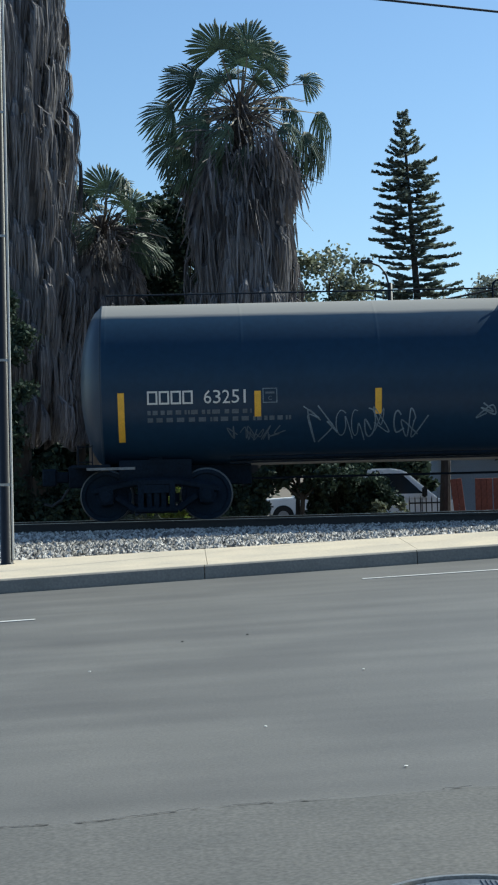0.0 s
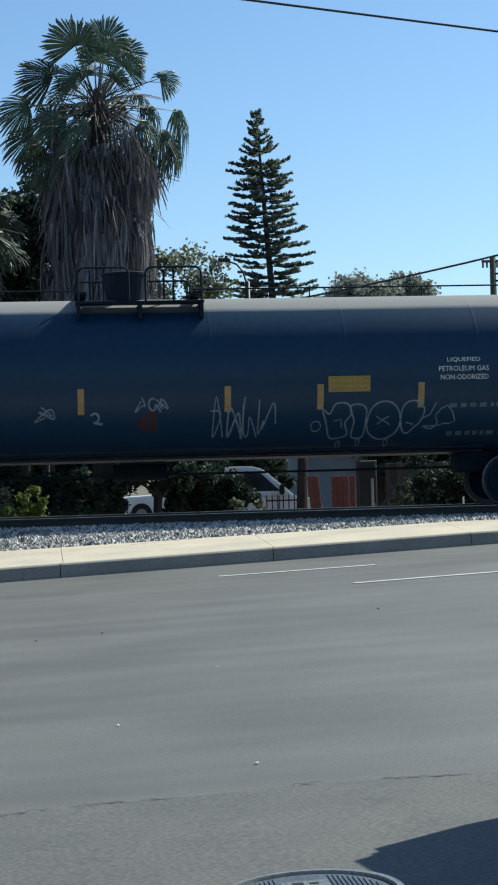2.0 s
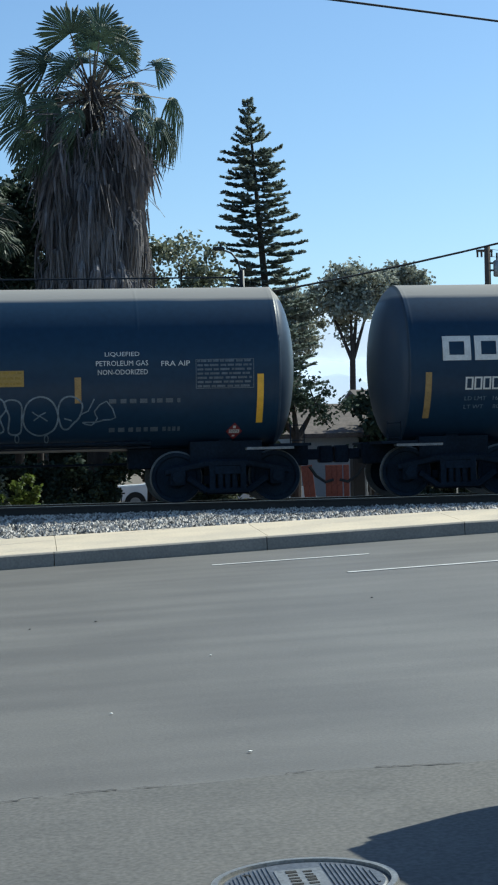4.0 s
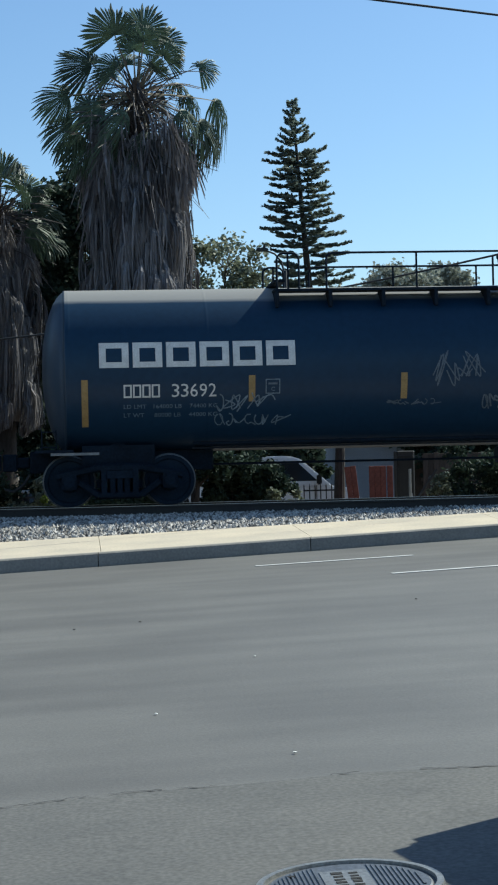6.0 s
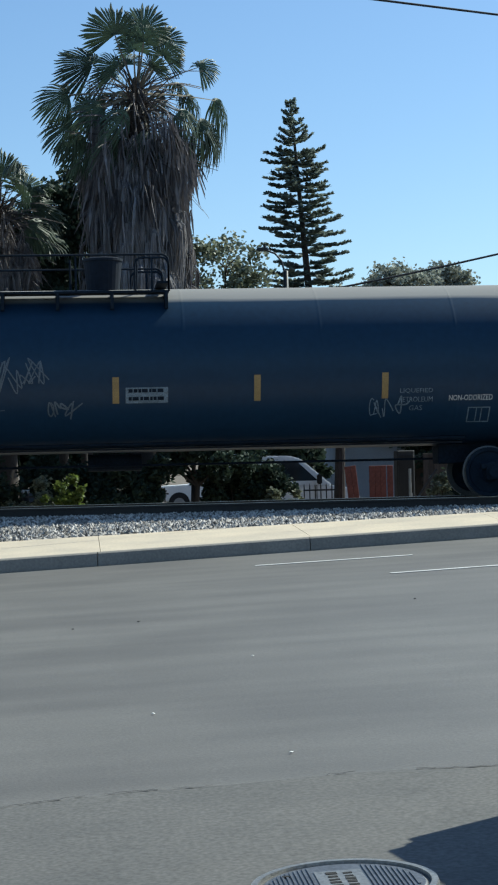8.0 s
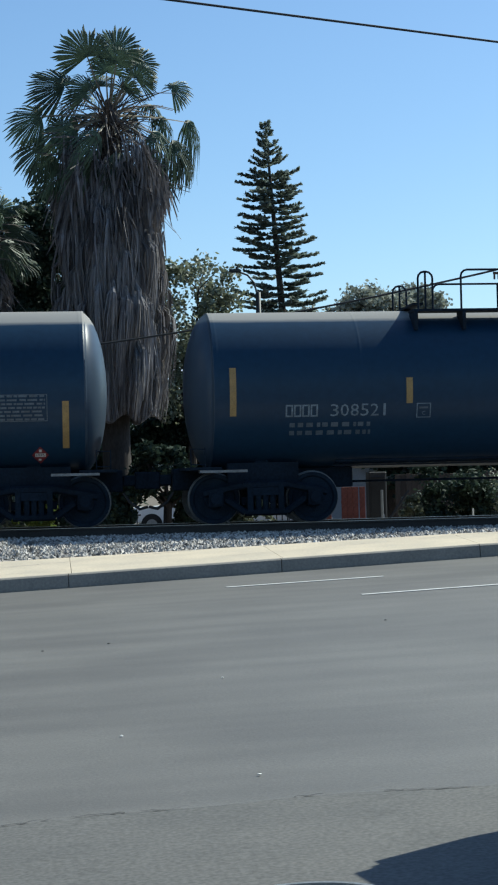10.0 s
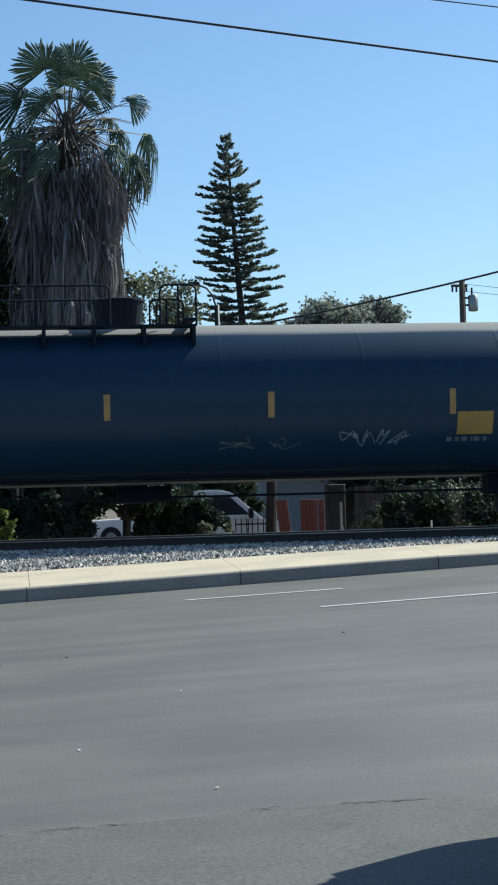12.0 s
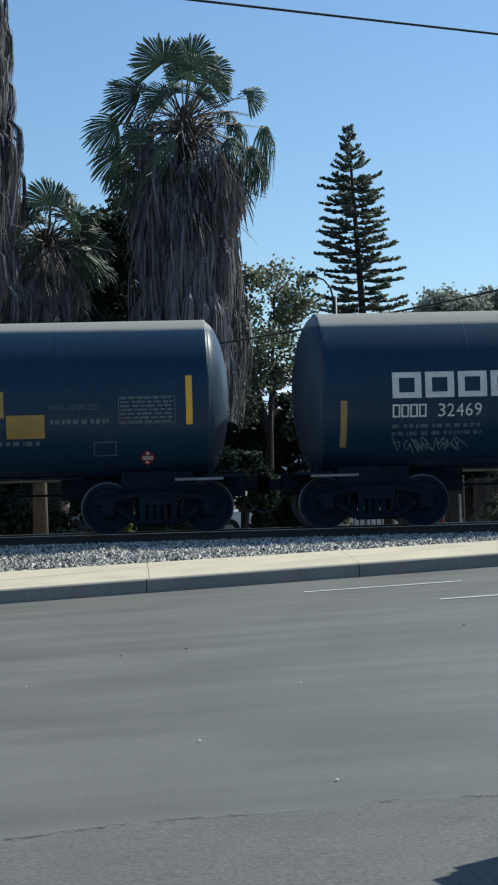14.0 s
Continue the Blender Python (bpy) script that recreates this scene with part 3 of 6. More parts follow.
def truck(car, x):
    bm = bmesh.new()
    zc = RAIL_Z + WHEEL_R
    for side in (-1, 1):
        y0, y1 = sorted((0.98 * side, 1.12 * side))
        # cast side frame: arched top chord, dropped lower chord, pedestals over the axle ends
        top = [(-1.12, zc + 0.10), (-0.75, zc + 0.17), (-0.40, zc + 0.24), (0.40, zc + 0.24), (0.75, zc + 0.17), (1.12, zc + 0.10)]
        for (xa, za), (xb, zb) in zip(top, top[1:]):
            rod(bm, (xa, 1.05 * side, za), (xb, 1.05 * side, zb), 0.075, seg=6)
        low = [(-0.72, zc - 0.02), (-0.38, zc - 0.25), (0.38, zc - 0.25), (0.72, zc - 0.02)]
        for (xa, za), (xb, zb) in zip(low, low[1:]):
            rod(bm, (xa, 1.05 * side, za), (xb, 1.05 * side, zb), 0.065, seg=6)
        for sx in (-1, 1):
            box(bm, 0.9 * sx - 0.13, 0.9 * sx + 0.13, y0 - 0.02, y1 + 0.03, zc - 0.13, zc + 0.13)
            rod(bm, (0.9 * sx, 1.10 * side, zc), (0.9 * sx, 1.19 * side, zc), 0.10, seg=10)
            box(bm, 0.28 * sx - 0.05, 0.28 * sx + 0.05, y0, y1, zc - 0.25, zc + 0.24)
        for k in (-0.13, 0, 0.13):
            rod(bm, (k, 1.05 * side, zc - 0.22), (k, 1.05 * side, zc + 0.05), 0.055, seg=8)
        box(bm, -0.24, 0.24, y0, y1 + 0.04, zc + 0.05, zc + 0.19)
    box(bm, -0.22, 0.22, -1.0, 1.0, zc - 0.02, zc + 0.2)
    for sx in (-1, 1):
        box(bm, 0.36 * sx - 0.05, 0.36 * sx + 0.05, -0.8, 0.8, zc - 0.12, zc + 0.02)
    tr_ = part("truck", bm, M_BLACK, car, "black cast steel railway truck")
    tr_.location.x = x
    for sx in (-1, 1):
        w = new("wheelset", WHEELSET)
        w.parent = tr_
        wheelsets.append((w, Vector((0.9 * sx, 0, zc))))
        w.location = (0.9 * sx, 0, zc)
    return tr_


def railing(parent, x0, x1, y, z0, h, posts, r=0.02, hoop=0.12):
    bm = bmesh.new()
    arc = [(x0, y, z0)] + [(x0 + hoop * (1 - math.cos(a)), y, z0 + h - hoop + hoop * math.sin(a)) for a in (0, 0.5, 1.05, 1.571)]
    arc += [(x1 - hoop * (1 - math.cos(a)), y, z0 + h - hoop + hoop * math.sin(a)) for a in (1.571, 1.05, 0.5, 0)] + [(x1, y, z0)]
    pipe(bm, arc, r)
    for i in range(1, posts):
        x = x0 + (x1 - x0) * i / posts
        rod(bm, (x, y, z0), (x, y, z0 + h), r, seg=6)
    return part("handrail", bm, M_BLACK, parent)


def tank_car(s_left, s_right, label, deck, rails, dome, long_rail=False, drop=0.0, low=0.0):
    """s_left, s_right: the two outer reflectors along the train; deck, rails, dome: stretches on the roof, from the car's middle."""
    mid = (s_left + s_right) / 2
    half = (s_right - s_left) / 2 + 0.27
    car = tagged(empty("tank_car"), label, "tank car", "freight train")
    car["s"] = mid
    head = 0.5
    prof = [(-half - head * math.cos(a), TANK_R * math.sin(a)) for a in [radians(k) for k in (1, 8, 16, 26, 36, 46, 56, 66, 76, 84)]]
    seams = [-half + 2 * half * k / 7 for k in range(8)]
    for k, s in enumerate(seams):
        prof += [(s - 0.09, TANK_R), (s - 0.05, TANK_R), (s - 0.022, TANK_R), (s - 0.010, TANK_R + 0.0013), (s + 0.010, TANK_R + 0.0013), (s + 0.022, TANK_R), (s + 0.05, TANK_R), (s + 0.09, TANK_R)]
    prof += [(half + head * math.cos(a), TANK_R * math.sin(a)) for a in [radians(k) for k in (84, 76, 66, 56, 46, 36, 26, 16, 8, 1)]]
    bm = bmesh.new()
    lathe(bm, prof, "X", 72)
    for v in bm.verts:
        v.co.z *= 1 - low / TANK_R if v.co.z > 0 else 1
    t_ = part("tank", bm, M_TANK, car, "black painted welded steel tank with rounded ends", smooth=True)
    t_.location.z = TANK_Z
    # stub sills, couplers, saddles
    for sx in (-1, 1):
        bm = bmesh.new()
        xo = sx * (half + 0.75)
        xi = sx * (half - 2.6)
        a, b = sorted((xi, xo))
        box(bm, a, b, -0.26, 0.26, RAIL_Z + 0.62, RAIL_Z + 1.02)
        bevelled(bm, 0.02)
        part("stub_sill", bm, M_BLACK, car)
        bm = bmesh.new()
        a, b = sorted((sx * (half - 1.5), sx * (half - 0.2)))
        box(bm, a, b, -0.85, 0.85, RAIL_Z + 0.72, RAIL_Z + 1.1)
        box(bm, sx * (half - 0.85) - 0.12, sx * (half - 0.85) + 0.12, -0.7, 0.7, RAIL_Z + 0.8, RAIL_Z + 1.5)
        part("saddle", bm, M_BLACK, car)
        bm = bmesh.new()
        a, b = sorted((sx * (half - 0.05), sx * (half + 0.62)))
        box(bm, a, b, -1.42, 1.42, RAIL_Z + 0.98, RAIL_Z + 1.03)
        part("end_platform", bm, M_BLACK, car)
        bm = bmesh.new()
        box(bm, sx * (half - 0.1) - 0.45, sx * (half - 0.1) + 0.4, -1.46, -1.2, RAIL_Z + 0.93, RAIL_Z + 0.975)
        part("sill_step", bm, M_WORN, car, "worn pale steel step")
        bm = bmesh.new()
        a, b = sorted((xo, xo + sx * 0.36))
        box(bm, a, b, -0.09, 0.09, RAIL_Z + 0.72, RAIL_Z + 0.92)
        box(bm, xo + sx * 0.36 - 0.13, xo + sx * 0.36 + 0.13, -0.14, 0.16, RAIL_Z + 0.66, RAIL_Z + 0.98)
        bevelled(bm, 0.025)
        part("coupler", bm, M_BLACK, car, "dark knuckle coupler")
        bm = bmesh.new()
        pipe(bm, [(xo, -0.35, RAIL_Z + 0.6), (xo + sx * 0.12, -0.36, RAIL_Z + 0.42), (xo + sx * 0.3, -0.34, RAIL_Z + 0.3), (xo + sx * 0.45, -0.3, RAIL_Z + 0.34)], 0.028)
        part("air_hose", bm, M_CABLE, car)
        bm = bmesh.new()
        xg = sx * (half + 0.45)
        for z in (1.2, 1.5):
            rod(bm, (xg - 0.2 * sx, -1.38, RAIL_Z + z * 0.9), (xg + 0.05 * sx, -1.38, RAIL_Z + z * 0.9), 0.009, seg=6)
        pipe(bm, [(xg + 0.05 * sx, -1.38, RAIL_Z + 1.0), (xg + 0.05 * sx, -1.38, RAIL_Z + 1.38)], 0.01)
        pipe(bm, [(xg - 0.2 * sx, -1.38, RAIL_Z + 1.0), (xg - 0.2 * sx, -1.38, RAIL_Z + 1.38)], 0.01)
        part("grab_iron", bm, M_BLACK, car)
        truck(car, sx * (half - 0.86))
    # brake gear and pipes below the belly
    bm = bmesh.new()
    rod(bm, (-half + 2.2, -0.75, TANK_Z - 1.36), (half - 2.2, -0.75, TANK_Z - 1.36), 0.03)
    rod(bm, (-half + 2.2, 0.3, RAIL_Z + 0.72), (half - 2.2, 0.3, RAIL_Z + 0.72), 0.022)
    part("brake_pipe", bm, M_BLACK, car)
    bm = bmesh.new()
    rod(bm, (-0.5, 0.5, RAIL_Z + 0.78), (0.5, 0.5, RAIL_Z + 0.78), 0.16, seg=16)
    part("brake_reservoir", bm, M_BLACK, car)
    bm = bmesh.new()
    box(bm, -half + 2.2, half - 2.2, -0.52, -0.47, TANK_Z - 1.46, TANK_Z - 1.425)
    part("belly_strip", bm, M_DOME, car, "thin worn steel strip under the tank")
    # roof deck, railings and valve housing
    top = TANK_Z + TANK_R - low
    x0, x1 = deck
    bm = bmesh.new()
    for y in (-0.95, 0.95):
        box(bm, x0, x1, y - 0.22, y + 0.22, top - 0.16 + drop, top - 0.12 + drop)
        n = max(2, int((x1 - x0) / 0.9))
        for i in range(n + 1):
            x = x0 + 0.05 + (x1 - x0 - 0.1) * i / n
            box(bm, x - 0.03, x + 0.03, y - 0.24, y + 0.24, top - 0.45, top - 0.16 + drop)
    for x in (x0 + 0.1, x1 - 0.1):
        box(bm, x - 0.1, x + 0.1, -1.1, 1.1, top + 0.01, top + 0.05)
    part("roof_walkway", bm, M_BLACK, car, "black steel grating walkway")
    for a, b, h in rails:
        for y in (-1.15, 1.15):
            railing(car, a, b, y, top - 0.14 + drop, h, max(2, int((b - a) / 1.25)))
    a, b, h = dome
    bm = bmesh.new()
    r = (b - a) / 2
    lathe(bm, [(0, r * 0.85), (0.03, r * 0.86), (h * 0.9, r), (h * 0.93, r + 0.02), (h, r + 0.02), (h + 0.02, r * 0.9)], "Z", 24)
    d_ = part("valve_housing", bm, M_DOME, car, "black round valve housing with a hinged lid")
    d_.location = ((a + b) / 2, 0, top - 0.03)
    for xs_ in (dome[0] - 0.25, dome[1] + 0.25):
        bm = bmesh.new()
        pipe(bm, [(xs_, -0.6, top - 0.05), (xs_, -0.6, top + 0.5)], 0.02)
        part("stanchion", bm, M_BLACK, car)
    if long_rail:
        bmr = bmesh.new()
        for y in (1.0,):
            zr = top + 0.30
            pipe(bmr, [(-half - 0.1, y, top - 0.28), (-half - 0.05, y, zr), (x0, y, zr)], 0.016)
            pipe(bmr, [(x1, y, zr), (half - 0.3, y, zr), (half - 0.1, y, top - 0.28)], 0.016)
            for x in [-half * 0.66, -half * 0.4, half * 0.4, half * 0.66]:
                rod(bmr, (x, y, top - 0.26), (x, y, zr), 0.014, seg=6)
        part("roof_line_rail", bmr, M_BLACK, car)
    return car


def reflector(car, s, z0, z1, w=0.115, old=True):
    bm = bmesh.new()
    x = s - car["s"]
    skin_patch(bm, x, x + w, z0, z1, out=0.009)
    part("reflector", bm, M_YELLOW_OLD if old else M_YELLOW, car, "weathered yellow reflective strip" if old else "bright yellow reflective strip")


def placard(car, s, z, r=0.15):
    x = s - car["s"]
    bm = bmesh.new()
    v = [bm.verts.new(on_skin(x + dx * r, z + dz * r, 0.012)) for dx, dz in ((-1, 0), (0, -1), (1, 0), (0, 1))]
    bm.faces.new(v)
    p = part("placard", bm, M_RED, car, "red and white diamond hazard placard")
    bm = bmesh.new()
    for dx, dz, w, h in ((0, 0, 0.62, 0.4), (-0.05, -0.52, 0.16, 0.2), (0, 0.5, 0.16, 0.3)):
        skin_patch(bm, x + (dx - w) * r, x + (dx + w) * r, z + (dz - h / 2) * r, z + (dz + h / 2) * r, out=0.016, n=1)
    part("placard_band", bm, M_WHITE, p)
    skin_text("placard_number", "1075", x - 0.5 * r, x + 0.5 * r, z - 0.14 * r, z + 0.14 * r, M_BLACK, p)
    for o in p.children:
        if o.name.startswith("placard_number"):
            for vv in o.data.vertices:
                vv.co.y -= 0.008


def mark_rings(name, car, x0, x1, z0, z1, count, w, mat, h=None):
    cw = (x1 - x0) / count
    for k in range(count):
        bm = bmesh.new()
        skin_ring(bm, x0 + cw * k, x0 + cw * k + cw * 0.88, z0, z1, w, h=h)
        part(name, bm, mat, car, "plain white block emblem")


def plate_box(car, s, z, size=0.26):
    x = s - car["s"]
    bm = bmesh.new()
    skin_ring(bm, x, x + size, z, z + size, 0.016)
    b = part("plate_box", bm, M_SPRAY, car)
    skin_text("plate_letter", "C", x + size * 0.38, x + size * 0.62, z + size * 0.18, z + size * 0.45, M_SPRAY, b)
    bm = bmesh.new()
    skin_patch(bm, x + 0.05, x + size - 0.05, z + size * 0.62, z + size * 0.75, n=1)
    part("plate_bar", bm, M_FADED, b)


def data_panel(car, s0, s1, z0, z1, seed, mat, rows=7):
    x0, x1 = s0 - car["s"], s1 - car["s"]
    bm = bmesh.new()
    skin_ring(bm, x0, x1, z0, z1, 0.012)
    for k in range(rows):
        z = z0 + (z1 - z0) * (k + 0.3) / rows
        skin_bars(bm, x0 + 0.03, x1 - 0.03, z, z + (z1 - z0) / rows * 0.5, seed + k, 0.8)
    tagged(part("data_panel", bm, mat, car, "faded white panel of small stencilled data"), kind="stuff")


def small_lines(car, s0, s1, zs, seed, mat=None, h=0.075):
    bm = bmesh.new()
    for k, z in enumerate(zs):
        skin_bars(bm, s0 - car["s"], s1 - car["s"], z, z + h, seed + k, 0.62)
    tagged(part("stencil_line", bm, mat or M_FADED, car), kind="stuff")


def flat_sign(car, s0, s1, z0, z1, mat, bars_mat, seed, rows=3, label=""):
    x0, x1 = s0 - car["s"], s1 - car["s"]
    bm = bmesh.new()
    skin_patch(bm, x0, x1, z0, z1, out=0.012)
    p = part("sign_plate", bm, mat, car, label)
    bm = bmesh.new()
    for k in range(rows):
        z = z0 + (z1 - z0) * (k + 0.35) / rows
        rng = random.Random(seed + k)
        x = x0 + 0.05
        while x < x1 - 0.1:
            w = rng.uniform(0.05, 0.14)
            skin_patch(bm, x, min(x + w * 0.8, x1 - 0.04), z, z + (z1 - z0) / rows * 0.45, out=0.017, n=1)
            x += w
    tagged(part("sign_print", bm, bars_mat, p), kind="stuff")


def build_train():
    def tag(*a, **k):
        for o in graffiti("sprayed_letter", *a, **k):
            for v in o.data.vertices:
                v.co.x -= o.parent["s"]

    zt = 2.924
    # first car
    c = tank_car(-1.09, 15.40, "black pressure tank car with sprayed tags and yellow reflectors", (-1.15, 1.15), [(-1.1, -0.2, 0.62), (0.1, 1.1, 0.62)], (-0.62, 0.22, 0.52), long_rail=True)
    cars.append(c)
    q = c["s"]
    for s in (-1.14, 15.34):
        reflector(c, s, zt - 0.86, zt, old=False)
    for s in (1.275, 3.42, 5.99, 8.59, 10.26, 12.1):
        reflector(c, s, zt - 0.46, zt - 0.01, old=s > 4)
    mark_rings("mark_block", c, -0.62 - q, 0.21 - q, 2.71, 2.945, 4, 0.032, M_WHITE)
    skin_number("63251", 0.37 - q, 1.19 - q, 2.71, 2.945, M_WHITE, c)
    plate_box(c, 1.42, 2.70)
    small_lines(c, -0.62, 1.24, (2.53,), 3)
    small_lines(c, -0.62, 1.95, (2.40,), 5)
    tag(0.82, 1.72, 2.06, 2.30, 6, 8, M_FADED, c, 0.018)
    tag(2.2, 4.2, 2.02, 2.62, 8, 21, M_SPRAY, c, 0.024, loops=2)
    tag(5.28, 5.52, 2.34, 2.60, 1, 4, M_SPRAY, c, 0.03, loops=2)
    tag(6.15, 6.42, 2.28, 2.52, 1, 5, M_SPRAY, c, 0.035, loops=2)
    tag(7.05, 7.58, 2.50, 2.74, 3, 7, M_SPRAY, c, 0.035, loops=2)
    tag(7.08, 7.55, 2.15, 2.52, 2, 9, M_RED_FADED, c, 0.07, loops=2)
    tag(8.4, 9.35, 2.0, 2.75, 4, 31, M_SPRAY, c, 0.03, loops=2)
    bubble_piece(c, 10.2 - q, 12.87 - q, 1.94, 2.57, M_SPRAY)
    flat_sign(c, 10.46, 11.22, 2.77, 3.05, M_YELLOW_SIGN, M_SIGN_INK, 3, label="faded yellow warning sign")
    for k, (w, a, b) in enumerate((("LIQUEFIED", 12.64, 13.25), ("PETROLEUM GAS", 12.48, 13.4), ("NON-ODORIZED", 12.51, 13.39))):
        skin_text("stencil_text", w, a - q, b - q, 3.26 - 0.155 * k, 3.35 - 0.155 * k, M_WHITE, c)
    skin_text("stencil_text", "FRA AIP", 13.63 - q, 14.14 - q, 3.09, 3.18, M_WHITE, c)
    data_panel(c, 14.24, 15.28, 2.68, 3.2, 60, M_FADED)
    small_lines(c, 12.7, 14.0, (1.95, 2.45), 19)
    placard(c, 14.96, 1.92)

    # second car
    c = tank_car(18.46, 35.12, "black pressure tank car with a large white block emblem", (-4.9, 1.0), [(-4.85, -4.45, 0.66), (-3.95, 1.0, 0.66), (0.4, 1.0, 0.6)], (-0.5, 0.2, 0.6))
    cars.append(c)
    q = c["s"]
    for s in (18.40, 35.06):
        reflector(c, s, 2.895 - 0.82, 2.895)
    for s in (21.36, 24.10, 26.74, 29.25, 31.55):
        reflector(c, s, 2.93 - 0.46, 2.93)
    mark_rings("emblem_block", c, 18.72 - q, 22.27 - q, 3.10, 3.545, 6, 0.12, M_WHITE, h=0.10)
    mark_rings("mark_block", c, 19.14 - q, 19.80 - q, 2.57, 2.80, 4, 0.03, M_WHITE)
    skin_number("33692", 19.98 - q, 20.80 - q, 2.57, 2.80, M_WHITE, c)
    skin_text("stencil_text", "LD LMT   164000 LB    74400 KG", 19.14 - q, 20.8 - q, 2.38, 2.45, M_SPRAY, c)
    skin_text("stencil_text", "LT WT     80000 LB    44000 KG", 19.14 - q, 20.8 - q, 2.23, 2.30, M_SPRAY, c)
    plate_box(c, 21.66, 2.60)
    tag(20.75, 21.7, 2.3, 2.62, 5, 51, M_SPRAY, c, 0.024)
    tag(20.75, 22.0, 2.05, 2.28, 7, 52, M_SPRAY, c, 0.022)
    tag(23.9, 24.75, 2.36, 2.46, 6, 53, M_FADED, c, 0.018)
    tag(24.72, 25.5, 2.7, 3.3, 4, 54, M_FADED, c, 0.028, loops=2)
    tag(25.55, 26.15, 2.22, 2.56, 3, 55, M_FADED, c, 0.03, loops=2)
    flat_sign(c, 26.97, 27.72, 2.47, 2.745, M_SPRAY, M_BLACK, 8, rows=2, label="small faded white sign")
    tag(31.3, 31.95, 2.15, 2.5, 4, 56, M_SPRAY, c, 0.022)
    for k, w in enumerate(("LIQUEFIED", "PETROLEUM", "GAS")):
        a, b = (31.88, 32.48) if k < 2 else (32.06, 32.3)
        skin_text("stencil_text", w, a - q, b - q, 2.55 - 0.15 * k, 2.64 - 0.15 * k, M_SPRAY, c)
    skin_text("stencil_text", "NON-ODORIZED", 32.78 - q, 33.58 - q, 2.41, 2.51, M_WHITE, c)
    bm = bmesh.new()
    skin_ring(bm, 33.15 - q, 33.56 - q, 2.02, 2.29, 0.018)
    skin_ring(bm, 33.3 - q, 33.41 - q, 2.02, 2.29, 0.015)
    part("plate_box", bm, M_SPRAY, c)
    data_panel(c, 33.75, 34.8, 2.55, 3.02, 90, M_FADED)
    placard(c, 34.66, 1.96)

    # third car
    c = tank_car(38.08, 55.70, "plain black tank car with long roof railings", (-5.45, 0.9), [(-5.35, -5.08, 0.7), (-4.55, -0.65, 0.73), (0.25, 0.9, 0.73)], (-0.9, 0.05, 0.52), drop=0.05, low=0.065)
    cars.append(c)
    q = c["s"]
    for s in (38.02, 55.64):
        reflector(c, s, 3.43 - 0.86, 3.43, old=s < 50)
    for s in (41.21, 43.65, 46.07, 49.0, 52.33):
        reflector(c, s, 3.21 - 0.46, 3.21)
    mark_rings("mark_block", c, 39.02 - q, 39.62 - q, 2.54, 2.755, 4, 0.028, M_SPRAY)
    skin_number("308521", 39.82 - q, 40.91 - q, 2.54, 2.755, M_SPRAY, c)
    small_lines(c, 39.1, 40.6, (2.36, 2.22), 33)
    plate_box(c, 41.40, 2.49)
    tag(48.22, 49.4, 2.2, 2.42, 4, 61, M_FADED, c, 0.022)
    tag(50.36, 51.45, 2.23, 2.48, 5, 62, M_SPRAY, c, 0.024)
    flat_sign(c, 52.48, 53.15, 2.38, 2.79, M_YELLOW_SIGN, M_YELLOW_SIGN, 14, label="plain faded yellow panel")
    small_lines(c, 52.3, 53.1, (2.26,), 38)
    skin_text("stencil_text", "NON-ODORIZED", 53.25 - q, 54.1 - q, 2.86, 2.96, M_FADED, c)
    small_lines(c, 53.25, 54.3, (2.62,), 39)
    data_panel(c, 54.45, 55.45, 2.6, 3.08, 120, M_FADED)
    bm = bmesh.new()
    skin_ring(bm, 54.0 - q, 54.4 - q, 2.05, 2.3, 0.018)
    part("plate_box", bm, M_FADED, c)
    placard(c, 54.95, 2.0)

    # fourth car
    c = tank_car(58.45, 75.6, "black pressure tank car with a white block emblem, last to come", (-4.9, 1.0), [(-4.85, -4.45, 0.66), (-3.95, 1.0, 0.66)], (-0.5, 0.2, 0.6))
    cars.append(c)
    q = c["s"]
    for s in (58.39, 75.5):
        reflector(c, s, 2.916 - 0.82, 2.916)
    for s in (62.0, 64.6, 67.2):
        reflector(c, s, 2.47, 2.93)
    mark_rings("emblem_block", c, 59.32 - q, 62.87 - q, 2.94, 3.40, 6, 0.12, M_WHITE, h=0.10)
    mark_rings("mark_block", c, 59.32 - q, 59.95 - q, 2.60, 2.83, 4, 0.03, M_WHITE)
    skin_number("32469", 60.13 - q, 60.95 - q, 2.60, 2.83, M_WHITE, c)
    small_lines(c, 59.32, 60.95, (2.41, 2.28), 70, h=0.065)
    tag(59.35, 60.6, 1.98, 2.24, 7, 71, M_SPRAY, c, 0.022)


def motions():
    times = [t for t, _ in TRAIN]
    for c in cars:
        walk(c, [(t, pose(c["s"] + x, TRACK_Y, 0)) for t, x in TRAIN])
    steps = [k / 10 for k in range(141)]
    where = [float(np.interp(t, times, [x for _, x in TRAIN])) for t in steps]
    for w, at in wheelsets:
        walk(w, [(t, pose(at.x, at.y, at.z, 0, math.degrees(x / WHEEL_R) % 360, 0)) for t, x in zip(steps, where)])
    for thing, base, rows in swaying:
        walk(thing, [(t, pose(*base, 0, a, 0)) for t, a in rows])


swaying = []


